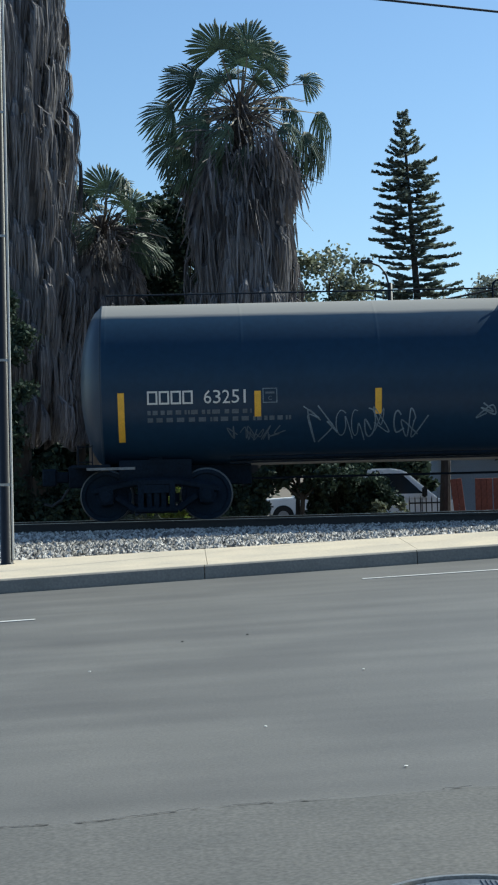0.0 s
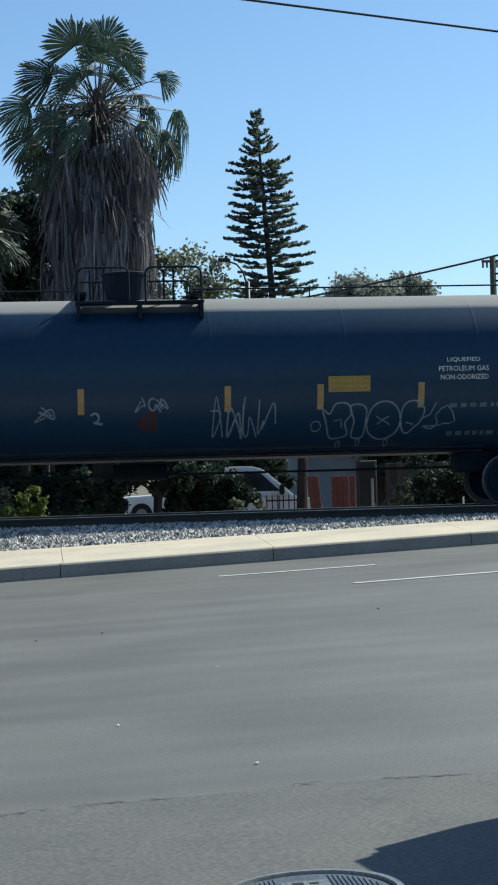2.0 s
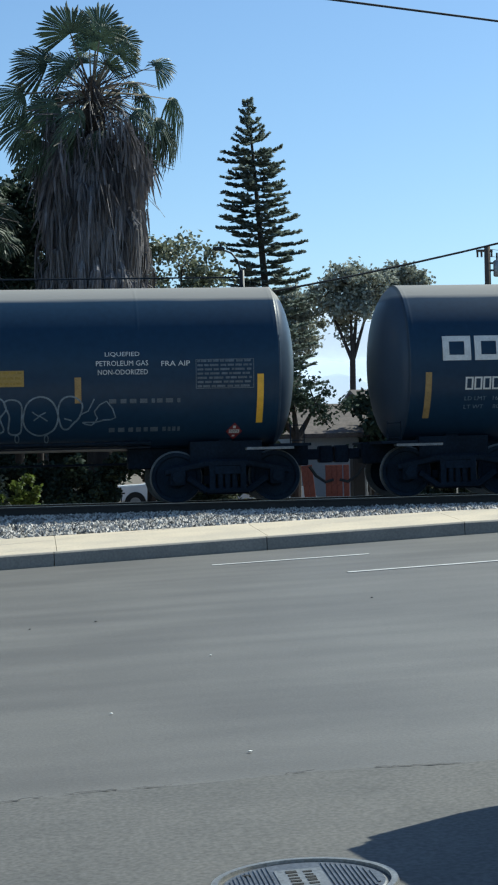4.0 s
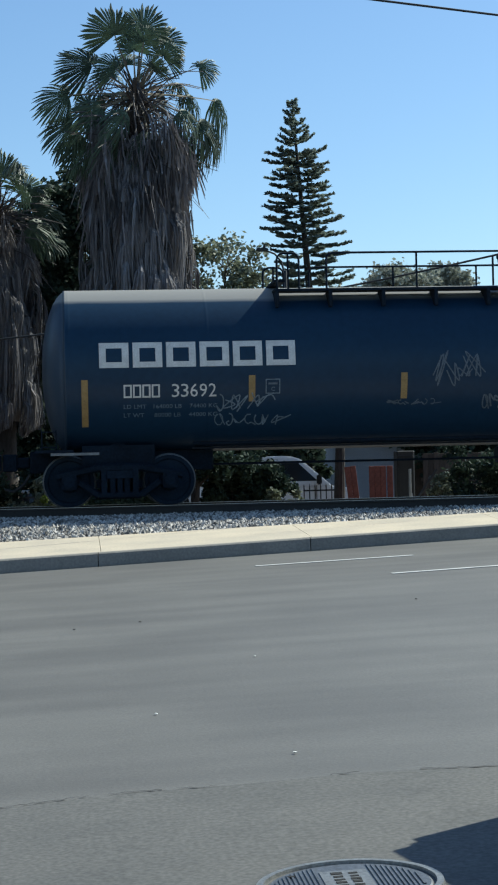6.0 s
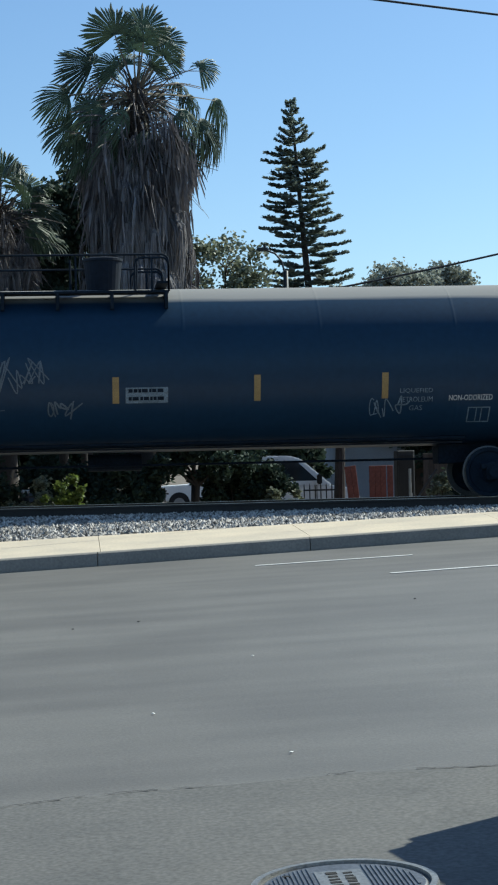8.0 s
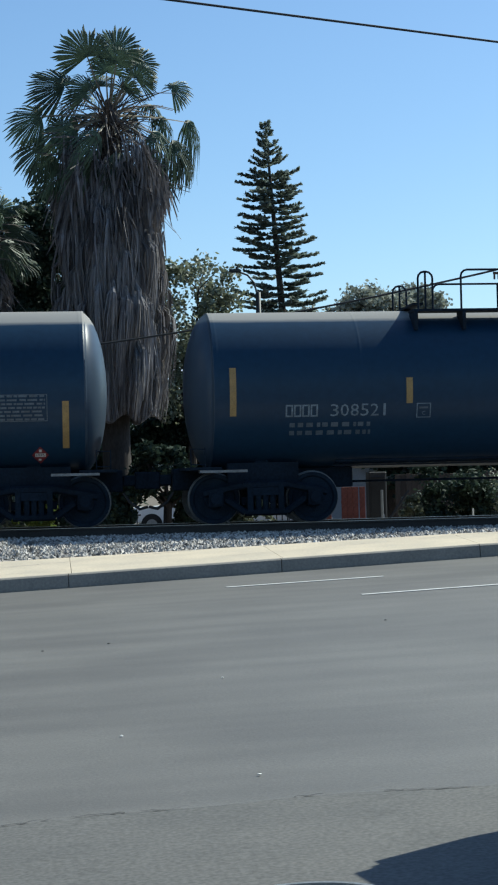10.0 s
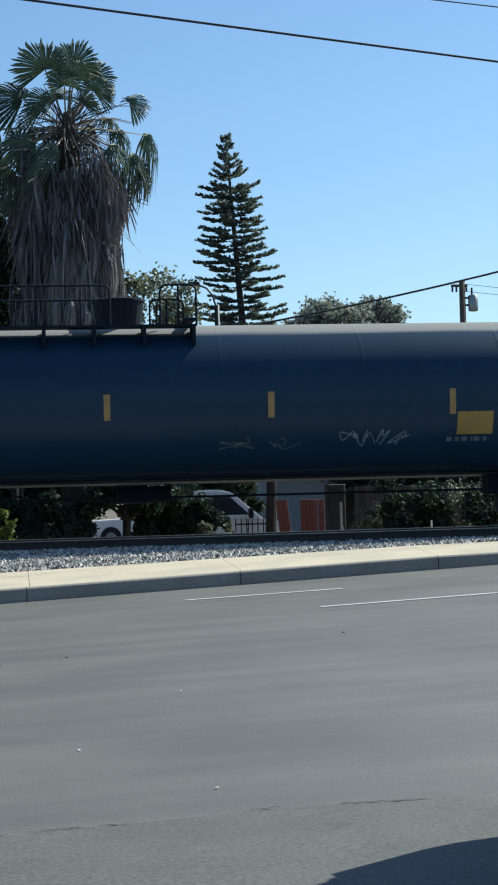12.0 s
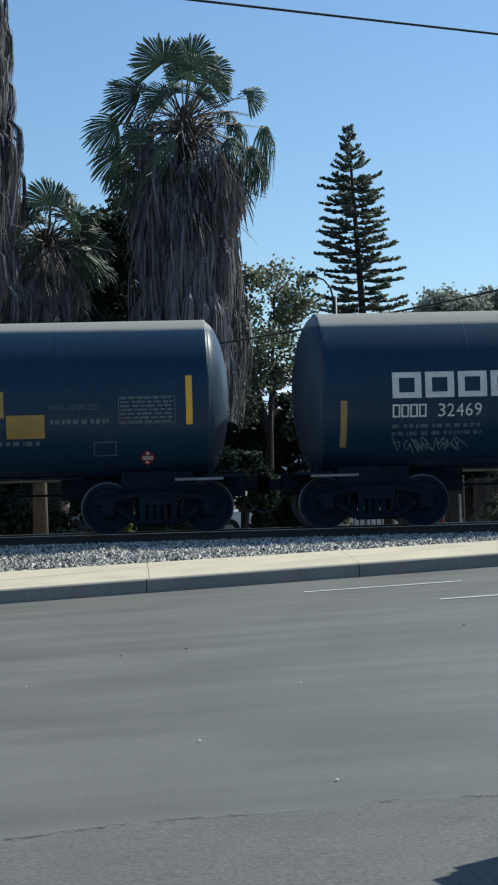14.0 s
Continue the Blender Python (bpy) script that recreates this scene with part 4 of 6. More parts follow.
# ======== plants ========
def frond_data(seed, radius=0.8, blades=30, droop=0.35, petiole=1.35, name="frond", arc=112):
    """One fan palm leaf along +x: a bowed petiole and a pleated fan, webbed inside, with split hanging tips."""
    rng = random.Random(seed)
    v, f, mi = [], [], []
    n = 6
    for i in range(n + 1):
        u = i / n
        z = -0.16 * petiole * u * u
        w = 0.032 * (1 - 0.55 * u)
        v += [(petiole * u, -w, z), (petiole * u, w, z), (petiole * u, 0, z - w * 0.9)]
    for i in range(n):
        for j in range(3):
            a, b = i * 3 + j, i * 3 + (j + 1) % 3
            f.append((a, a + 3, b + 3, b))
            mi.append(1)
    z0 = -0.16 * petiole
    half = radians(arc) / (blades - 1)
    for k in range(blades):
        ang = radians(-arc + 2 * arc * k / (blades - 1))
        L = radius * (0.80 + 0.20 * math.cos(ang * 0.8)) * rng.uniform(0.9, 1.1)
        base = len(v)
        dr = droop * rng.uniform(0.5, 1.6)
        bend = rng.uniform(-0.10, 0.10)
        cup = 0.22 * (1 - math.cos(ang))
        for u, wf in ((0.03, 1.0), (0.35, 1.0), (0.79, 0.99), (0.91, 0.72), (1.0, 0.1)):
            r = L * u
            aa = ang + bend * max(0, u - 0.5)
            sag = -dr * L * max(0, u - 0.45) ** 2 * 2.6 - cup * r * 0.5 - 0.12 * r
            cx, cy = petiole + r * math.cos(aa), r * math.sin(aa)
            w = max(0.004, r * half * wf) if u < 0.8 else 0.80 * L * half * wf
            nx, ny = -math.sin(aa), math.cos(aa)
            pl = 0.35 * w
            v += [(cx - nx * w, cy - ny * w, z0 + sag - pl), (cx, cy, z0 + sag + pl), (cx + nx * w, cy + ny * w, z0 + sag - pl)]
        for i in range(4):
            a = base + i * 3
            f += [(a, a + 1, a + 4, a + 3), (a + 1, a + 2, a + 5, a + 4)]
            mi += [0, 0]
    me = bpy.data.meshes.new(name)
    me.from_pydata(v, [], f)
    me.materials.append(M_FROND)
    me.materials.append(M_PETIOLE)
    me.polygons.foreach_set("material_index", mi)
    return me


def dead_frond_data(seed, name="dead_frond"):
    """A dry hanging leaf: petiole bent down and a bunch of limp strips."""
    rng = random.Random(seed)
    v, f = [], []
    pts = [(0, 0, 0), (0.35, 0, 0.02), (0.62, 0, -0.2), (0.75, 0, -0.55)]
    for a, b in zip(pts, pts[1:]):
        i = len(v)
        for p in (a, b):
            v += [(p[0], -0.02, p[2]), (p[0], 0.02, p[2])]
        f.append((i, i + 1, i + 3, i + 2))
    for k in range(24):
        i = len(v)
        x, y, z = 0.70 + rng.uniform(-0.14, 0.12), rng.uniform(-0.14, 0.14), rng.uniform(-0.75, -0.2)
        L = rng.uniform(0.5, 1.1)
        dx, dy = rng.uniform(-0.12, 0.16), rng.uniform(-0.22, 0.22)
        for u, w in ((0, 0.012), (0.4, 0.028), (1, 0.006)):
            v += [(x + dx * u - w, y + dy * u + w * rng.uniform(-1, 1), z - L * u), (x + dx * u + w, y + dy * u - w * rng.uniform(-1, 1), z - L * u)]
        f += [(i, i + 1, i + 3, i + 2), (i + 2, i + 3, i + 5, i + 4)]
    me = bpy.data.meshes.new(name)
    me.from_pydata(v, [], f)
    me.materials.append(M_SKIRT)
    return me


FRONDS = [frond_data(1, 0.66, 28, 0.5, 1.15), frond_data(2, 0.70, 28, 1.2, 1.3), frond_data(3, 0.58, 24, 2.2, 1.4, arc=95)]
DEAD = [dead_frond_data(11), dead_frond_data(12)]


def fan_palm(name, x, y, base_z, crown_z, skirt_top, r_top, r_bot, fronds, label, seed, frond_scale=1.0, strips=5200, spread=(-14, 88), clear=2.9, dead=30, crown=()):
    """Fan palm with a thatch of dead leaves round the trunk and a crown of leaves."""
    rng = random.Random(seed)
    p = tagged(empty(name, pose(x, y, base_z)), label, "palm tree")
    H, S = crown_z - base_z, skirt_top - base_z
    bm = bmesh.new()
    lathe(bm, [(0, 0.42), (0.6, 0.36), (H * 0.5, 0.30), (H - 1.5, 0.26), (H - 0.9, 0.20), (H - 0.45, 0.08)], "Z", 14)
    for v in bm.verts:
        v.co.x += 0.03 * math.sin(v.co.z * 2)
    part("trunk", bm, M_BARK, p, smooth=True)
    # thatch: layers of limp strips, the outer ones hang free
    v, f = [], []
    def rad(z):
        u = max(0, min(1, z / S))
        return (r_bot + (r_top - r_bot) * u ** 1.3) * (1 + 0.07 * math.sin(z * 1.9 + seed) + 0.05 * math.sin(z * 5.1)) * (1 - 0.55 * max(0, (u - 0.72) / 0.28) ** 1.6)
    for k in range(strips // 22):
        z = clear + 0.7 + rng.random() ** 0.9 * (S - clear - 0.6)
        a = rng.uniform(0, 2 * math.pi)
        lump = 1 + 0.06 * math.sin(a * 5 + z * 1.3) + 0.05 * math.sin(a * 11 - z * 2)
        free = rng.uniform(0.08, 0.3) if rng.random() < 0.12 else 0.0
        r = rad(z) * lump * rng.uniform(0.82, 0.98) + free
        long_ = rng.uniform(0.8, 1.8) + free
        wide = rng.uniform(0.05, 0.14)
        drift = rng.uniform(-0.12, 0.12)
        for q in range(22):
            off, L = rng.gauss(0, 0.55), long_ * rng.uniform(0.6, 1.1)
            dep, w = rng.gauss(0, 0.045), rng.uniform(0.007, 0.021)
            tw = rng.uniform(-0.9, 0.9)
            i = len(v)
            for u, sp, bulge in ((0, 0.15, -0.20), (0.2, 0.7, 0.02), (0.55, 1.0, 0.03), (1.0, 1.25, -0.09)):
                rr = r + bulge + dep * (0.3 + u)
                aa = a + (off * wide * sp + drift * u) / max(0.5, r)
                ww = w * (0.6, 1.0, 0.9, 0.25)[(0, 0.2, 0.55, 1.0).index(u)]
                cx, cy = rr * math.cos(aa), rr * math.sin(aa)
                nx, ny = -math.sin(aa + tw), math.cos(aa + tw)
                v += [(cx - nx * ww, cy - ny * ww, z - L * u), (cx + nx * ww, cy + ny * ww, z - L * u)]
            f += [(i, i + 1, i + 3, i + 2), (i + 2, i + 3, i + 5, i + 4), (i + 4, i + 5, i + 7, i + 6)]
    v = [(q[0], q[1], max(q[2], clear + 0.1 * math.sin(q[0] * 9))) for q in v]
    tagged(mesh_from("thatch", v, f, [M_SKIRT], p), "grey-brown hanging dead leaf thatch", kind="stuff")
    bm = bmesh.new()
    lathe(bm, [(clear + 0.3, r_bot * 0.4)] + [(clear + 0.4 + (S - clear - 0.4) * k / 10, rad(S * k / 10) * 0.70) for k in range(1, 10)] + [(S * 0.99, r_top * 0.3)], "Z", 18)
    part("thatch_core", bm, M_SKIRT, p, "dark matted inner thatch")
    # bare dry leaf stems that stand out between thatch and crown
    v, f = [], []
    for k in range(int(190 * frond_scale)):
        az, el = k * 2.39996 + rng.uniform(-0.3, 0.3), radians(rng.uniform(-40, 72))
        z0, L = S - 0.7 + (H - S + 0.05) * rng.random() ** 0.8, rng.uniform(0.6, 1.6) * frond_scale
        i = len(v)
        for u in (0, 0.33, 0.66, 1.0):
            r_ = 0.12 + L * u * math.cos(el)
            zz = z0 + L * u * math.sin(el) - 0.30 * L * u * u
            w = 0.021 * (1 - 0.5 * u)
            cx, cy = r_ * math.cos(az + 0.2 * u), r_ * math.sin(az + 0.2 * u)
            v += [(cx - w * math.sin(az), cy + w * math.cos(az), zz), (cx + w * math.sin(az), cy - w * math.cos(az), zz), (cx, cy, zz + w * 1.4)]
        for j in range(3):
            for c in range(3):
                a_, b_ = i + j * 3 + c, i + j * 3 + (c + 1) % 3
                f.append((a_, a_ + 3, b_ + 3, b_))
    tagged(mesh_from("dry_stem", v, f, [M_STEM], p), "tangle of bare dry leaf stems", kind="stuff")
    # living leaves
    golden = 2.39996
    for k in range(fronds):
        u = (k + 0.5) / fronds
        el = spread[0] + (spread[1] - spread[0]) * u ** 0.9 + rng.uniform(-8, 8)
        az = k * golden + rng.uniform(-0.25, 0.25)
        sc = frond_scale * rng.uniform(0.65, 0.95)
        o = new("frond", FRONDS[0 if el > 40 else rng.choice((0, 1, 1, 2))])
        o.parent = p
        zb = H - 1.1 * (1 - u)
        o.matrix_basis = Matrix.Translation((0.12 * math.cos(az), 0.12 * math.sin(az), zb)) @ Euler((rng.uniform(-1.3, 1.3), -radians(el), az), "XYZ").to_matrix().to_4x4() @ Matrix.Diagonal((sc, sc, sc, 1))
    # leaves with their broad side to the street: reach to the side, up and towards the street, fan radius, droop
    for k, (dx, dz, dy, fan, droop) in enumerate(crown):
        d = Vector((dx, dy, dz))
        ax = d.normalized()
        up = Vector((rng.uniform(-0.6, 0.6), -1, rng.uniform(-0.1, 0.9)))
        up = (up - ax * up.dot(ax)).normalized()
        stalk = max(0.4, d.length - fan * 0.45)
        me = frond_data(seed * 50 + k, fan * 1.32, 38, droop * 0.6, stalk, arc=104)
        turn = Matrix((ax, up.cross(ax), up)).transposed()
        # weight and wind pull the blades down and to the left
        pull = turn.transposed() @ Vector((-0.10, 0.0, -0.12 - 0.09 * droop))
        for q in me.vertices:
            far = (q.co - Vector((stalk, 0, -0.16 * stalk))).length if q.co.x > stalk - fan * 1.3 and q.index >= 21 else 0.0
            q.co += pull * min(far, 0.8) ** 2 / fan
        o = new("frond", me)
        o.parent = p
        o.matrix_basis = Matrix.Translation((0, 0, H - 0.85)) @ turn.to_4x4()
    for k in range(dead):
        az = k * golden
        o = new("dead_frond", rng.choice(DEAD))
        o.parent = p
        sc = frond_scale * rng.uniform(0.45, 0.9)
        zz = S + (H - S) * rng.uniform(-0.6, 0.45)
        o.matrix_basis = Matrix.Translation((r_top * 0.35 * math.cos(az), r_top * 0.35 * math.sin(az), zz)) @ Euler((0, rng.uniform(-0.2, 0.25), az), "XYZ").to_matrix().to_4x4() @ Matrix.Diagonal((sc, sc, sc, 1))
    return p


def conifer(x, y, base_z, H):
    """Norfolk pine: even whorls of level branches, each a rope of upturned needled twigs."""
    rng = random.Random(77)
    p = tagged(empty("conifer", pose(x, y, base_z)), "tall dark conifer with level tiers of branches, swaying in wind", "conifer tree")
    bm = bmesh.new()
    lathe(bm, [(0, 0.24), (H * 0.3, 0.19), (H * 0.6, 0.12), (H * 0.85, 0.06), (H, 0.02)], "Z", 10)
    stem = part("trunk", bm, M_BARK, p, smooth=True)
    v, f = [], []

    def blade(a, b, w):
        a, b = Vector(a), Vector(b)
        d = (b - a)
        s = d.cross(Vector((rng.uniform(-1, 1), rng.uniform(-1, 1), 1))).normalized() * w * 1.2
        m = a + d * 0.55
        i = len(v)
        v.extend([a - s * 0.5, a + s * 0.5, m + s, b, m - s])
        f.append((i, i + 1, i + 2, i + 3, i + 4))

    tiers = 30
    for t in range(tiers):
        u = t / (tiers - 1)
        z = H * (0.27 + 0.73 * u ** 0.93) - 0.15
        if u < 0.86:
            R = 2.05 - 1.05 * u + 0.15 * math.sin(t * 2.3)
        else:
            R = 0.16 + (1 - u) * 4.6
        nb = rng.choice((6, 6, 7, 7))
        a0 = rng.uniform(0, 6.28)
        for k in range(nb):
            if rng.random() < 0.07:
                continue
            a = a0 + 2 * math.pi * k / nb + rng.uniform(-0.25, 0.25)
            L = R * rng.uniform(0.72, 1.08)
            rise = rng.uniform(-0.08, 0.07) + (0.35 if u > 0.86 else 0)
            zz = z + rng.uniform(-0.08, 0.08)
            pts = [Vector((math.cos(a) * L * s, math.sin(a) * L * s, zz + rise * L * s - 0.18 * L * s * (1 - s) + 0.10 * s * s)) for s in (0, 0.25, 0.5, 0.75, 1.0)]
            for p0, p1 in zip(pts, pts[1:]):
                blade(p0, p1 + (p1 - p0) * 0.15, 0.03)
            nt_ = max(8, int(L * 40))
            for j in range(nt_):
                s = 0.22 + 0.78 * (j + rng.random()) / nt_
                i0 = min(3, int(s * 4))
                c = pts[i0].lerp(pts[i0 + 1], s * 4 - i0)
                side = rng.choice((-1, 1))
                fw = rng.uniform(0.3, 0.9)
                d = Vector((math.cos(a) * fw - math.sin(a) * side, math.sin(a) * fw + math.cos(a) * side, rng.uniform(-0.05, 0.28))).normalized()
                l_ = rng.uniform(0.2, 0.42) * (1.15 - 0.45 * s) * (0.6 if u > 0.86 else 1)
                blade(c, c + d * l_, rng.uniform(0.038, 0.066))
                blade(c + d * l_ * 0.3, c + d * l_ * 0.8 + Vector((0, 0, 0.07)), 0.04)
    crown = tagged(mesh_from("foliage", v, f, [M_NEEDLE], p), "dark green needled branches", kind="stuff")
    # the stem leans towards its top
    for o in (stem, crown):
        for q in o.data.vertices:
            q.co.x += 0.45 - 0.0533 * q.co.z
    return p


def leafy(name, x, y, base_z, H, spreads, leaves, mat, label, category, seed, leaf=0.10, trunk_r=0.16, trunk=True, squash=1.0, parts_name="crown"):
    """Broadleaf tree or shrub: trunk, limbs, and clumps of small leaves with gaps. spreads: (dx, dy, z, r) of the crown's lobes."""
    rng = random.Random(seed)
    lift = base_z - YARD_Z
    spreads = [(dx, dy, z + lift, r) for dx, dy, z, r in spreads]
    if name == "shrub":
        spreads.append((0, 0, 0.45, spreads[0][3]))
    p = tagged(empty(name, pose(x, y, YARD_Z)), label, category)
    if trunk:
        bm = bmesh.new()
        top = min(s[2] for s in spreads)
        rod(bm, (0, 0, 0), (0.1, 0, top * 0.8), trunk_r, trunk_r * 0.7, 10)
        for dx, dy, z, r in spreads:
            rod(bm, (0.1, 0, top * 0.75), (dx, dy, z), trunk_r * 0.55, trunk_r * 0.15, 6)
            for k in range(4):
                e = Vector((rng.uniform(-1, 1), rng.uniform(-1, 1), rng.uniform(-0.6, 1))).normalized() * r * 0.85
                rod(bm, (dx, dy, z), (dx + e.x, dy + e.y, z + e.z), trunk_r * 0.14, trunk_r * 0.05, 5)
        part("trunk", bm, M_BARK, p)
    v, f = [], []
    total = sum(s[3] ** 2 for s in spreads)
    for dx, dy, z, r in spreads:
        n = int(leaves * r * r / total)
        clumps = [Vector((rng.gauss(0, 1), rng.gauss(0, 1), rng.gauss(0, 1))).normalized() * r * rng.uniform(0.45, 1.0) for _ in range(max(6, int(14 * r)))]
        for k in range(n):
            c = rng.choice(clumps)
            o = c + Vector((rng.gauss(0, 1), rng.gauss(0, 1), rng.gauss(0, 0.8))) * r * 0.17
            cx, cy, cz = dx + o.x, dy + o.y, z + o.z * squash
            if cz < 0.02:
                cz = 0.02 + rng.random() * 0.1
            a = Vector((rng.gauss(0, 1), rng.gauss(0, 1), rng.gauss(0, 0.7))).normalized()
            b = a.cross(Vector((rng.gauss(0, 1), rng.gauss(0, 1), rng.gauss(0, 1)))).normalized()
            l_, w = leaf * rng.uniform(0.7, 1.4), leaf * rng.uniform(0.3, 0.5)
            i = len(v)
            C = Vector((cx, cy, cz))
            v += [C - a * l_ / 2, C + b * w, C + a * l_ / 2, C - b * w]
            f.append((i, i + 1, i + 2, i + 3))
    tagged(mesh_from(parts_name, v, f, [mat], p), kind="stuff")
    return p


TALL_CROWN = ((-0.62, 1.58, -0.4, 0.62, 0.3), (0.10, 1.9, 0.1, 0.64, 0.2), (0.66, 1.6, 0.2, 0.54, 0.2), (0.66, 1.0, -0.4, 0.44, 0.5), (1.55, 0.88, -0.2, 0.44, 0.4), (-1.18, 0.92, -0.2, 0.62, 0.5), (-0.5, 0.65, -0.5, 0.40, 0.6), (0.3, 0.62, -0.6, 0.34, 0.8), (-0.15, 1.15, -0.3, 0.42, 0.3),
              (-1.8, 0.1, -0.3, 0.56, 0.6), (-1.75, -0.65, -0.3, 0.56, 0.7), (2.05, 0.1, 0.1, 0.36, 2.8), (1.68, -0.62, -0.3, 0.50, 1.6), (1.15, -0.35, -0.5, 0.44, 1.4), (-1.35, -1.2, -0.3, 0.52, 1.0),
              (-0.95, -0.4, -0.6, 0.5, 1.2), (-1.0, 0.15, 0.6, 0.5, 1.0), (-0.35, 1.15, 0.7, 0.52, 0.5), (0.4, 1.05, 0.8, 0.46, 0.6), (-0.7, -1.1, -0.9, 0.5, 2.0), (0.3, -1.0, -1.0, 0.44, 2.2),
              (-0.25, 0.45, 0.9, 0.42, 1.4), (0.8, 0.3, 0.8, 0.4, 1.6), (1.85, -1.0, 0.1, 0.34, 2.2), (-0.2, -0.55, -1.0, 0.38, 2.0), (0.75, -1.25, -0.8, 0.46, 2.4), (-0.75, 0.75, 0.5, 0.46, 0.8),
              (1.1, 0.6, 0.6, 0.38, 1.2), (-1.35, -0.25, 0.5, 0.46, 1.4), (0.15, 1.3, -0.5, 0.4, 0.4), (1.4, 0.2, 0.3, 0.34, 2.0))
SHORT_CROWN = ((0.12, 1.2, -0.3, 0.6, 0.3), (0.8, 0.85, 0.1, 0.55, 0.4), (-0.8, 0.65, -0.2, 0.62, 0.5), (-1.05, 1.0, 0.2, 0.62, 0.4), (-1.1, 0.1, -0.3, 0.55, 0.9), (1.2, 0.3, 0.0, 0.6, 0.8), (0.9, -0.3, -0.5, 0.55, 1.2), (-0.4, 1.0, 0.8, 0.6, 0.4), (0.5, 0.5, 1.0, 0.6, 0.4), (-0.9, -0.5, 0.4, 0.5, 1.2))


def build_plants():
    fan_palm("fan_palm", 1.56, 40, YARD_Z, 10.95, 8.95, 1.40, 0.90, 0, "tall fan palm with thick grey-brown thatch and wind-blown green leaves", 3, 1.22, 22000, dead=90, clear=3.6, spread=(28, 62), crown=TALL_CROWN)
    fan_palm("fan_palm", -3.75, 38, YARD_Z, 16.0, 15.2, 1.32, 1.38, 30, "taller fan palm thick with dead thatch to its crown", 8, 1.1, 34000, dead=90, spread=(30, 88))
    fan_palm("fan_palm", -1.85, 42, YARD_Z, 8.4, 7.3, 0.9, 1.05, 12, "short fan palm between two taller ones", 14, 1.0, 7000, spread=(-15, 40), crown=SHORT_CROWN)
    c = conifer(8.45, 60, YARD_Z, 14.9)
    # lean of the tree to the left and back in the wind, degrees about its base
    swaying.append((c, (8.45, 60, YARD_Z), [(t, a) for t, a in SWAY]))
    # broad trees behind the palms
    leafy("broadleaf_tree", 4.1, 50, 0.1, 8, [(0.35, 0, 7.0, 1.2), (-0.5, 0, 5.6, 1.5), (0.4, 0.3, 5.2, 1.15), (-0.3, 0, 3.9, 1.1), (-0.9, 0.4, 7.6, 0.8)], 10000, M_LEAF, "sunlit grey-green broadleaf tree behind the palm", "tree", 5, leaf=0.13)
    leafy("broadleaf_tree", -0.45, 46, 0.1, 8, [(0.1, 0, 8.3, 1.0), (-0.9, 0.3, 7.2, 1.4), (0.9, 0, 7.0, 1.4), (0, 0, 5.7, 1.8), (-0.6, -0.2, 4.4, 1.8)], 15000, M_LEAF_DARK, "dense dark tree between the palms", "tree", 6, leaf=0.16)
    leafy("broadleaf_tree", -2.9, 47, 0.1, 8, [(0, 0, 6.8, 1.5), (1.3, 0.3, 6.2, 1.6), (-1.2, 0, 6.4, 1.6), (0.4, 0, 4.4, 1.9)], 14000, M_LEAF_DARK, "dense dark tree behind the short palm", "tree", 9, leaf=0.17)
    leafy("broadleaf_tree", 0.2, 48, 0.1, 8, [(0, 0, 5.4, 1.6), (-1.3, 0.3, 4.6, 1.6), (0.9, 0, 3.6, 1.6)], 6500, M_LEAF_DARK, "dense dark tree behind the thatched palm", "tree", 10, leaf=0.17)
    leafy("broadleaf_tree", -6.0, 44, 0.1, 8, [(0, 0, 6.2, 2.0), (1.5, 0, 4.8, 2.0), (-1.6, 0, 4.6, 2.0), (0.5, 0, 3.0, 2.0)], 6000, M_LEAF_DARK, "dense dark tree behind the tall palm", "tree", 7, leaf=0.17)
    leafy("broadleaf_tree", -3.95, 35.75, 0.1, 5, [(0, 0, 5.0, 0.5), (0.25, 0, 4.2, 0.62), (-0.3, 0, 3.9, 0.6), (0.1, 0, 3.1, 0.65), (0.1, 0, 2.0, 0.62)], 6500, M_LEAF_DARK, "slim dark bushy tree before the tall palm", "tree", 12, leaf=0.12, trunk_r=0.06)
    # added on the sun's side of the short palm, to keep its leaves shaded
    leafy("broadleaf_tree", 0.1, 43.4, 0.1, 8, [(0, 0, 8.0, 0.8), (0.2, 0, 6.9, 1.1), (-0.3, 0, 6.0, 1.1), (0, 0, 4.8, 1.2)], 8500, M_LEAF_DARK, "dark leafy tree added to shade the short palm", "tree", 13, leaf=0.15, trunk_r=0.1)
    leafy("hedge_tree", 2.6, 38.6, 0.1, 2, [(-0.62, 0, 1.30, 0.45), (0, 0, 1.24, 0.42), (0.6, 0, 1.28, 0.45), (0.2, 0.1, 1.7, 0.5), (-0.4, 0.1, 1.75, 0.5)], 10000, M_LEAF_DARK, "low dark tree with bare stems below the track bed", "tree", 19, leaf=0.11, trunk_r=0.07)
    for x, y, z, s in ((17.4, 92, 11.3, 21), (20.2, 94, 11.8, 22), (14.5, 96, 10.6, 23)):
        leafy("broadleaf_tree", x, y, 0.1, z, [(0, 0, z - 0.6, 1.3), (1.3, 0, z - 1.0, 1.2), (-1.3, 0.4, z - 1.2, 1.1), (0.3, 0, z - 2.4, 1.5), (0.6, 0.2, z - 0.9, 1.2)], 7500, M_HAZED_LEAF, "pale round-topped tree far behind the tracks, haze painted into its leaves", "tree", s, leaf=0.22, trunk_r=0.22)
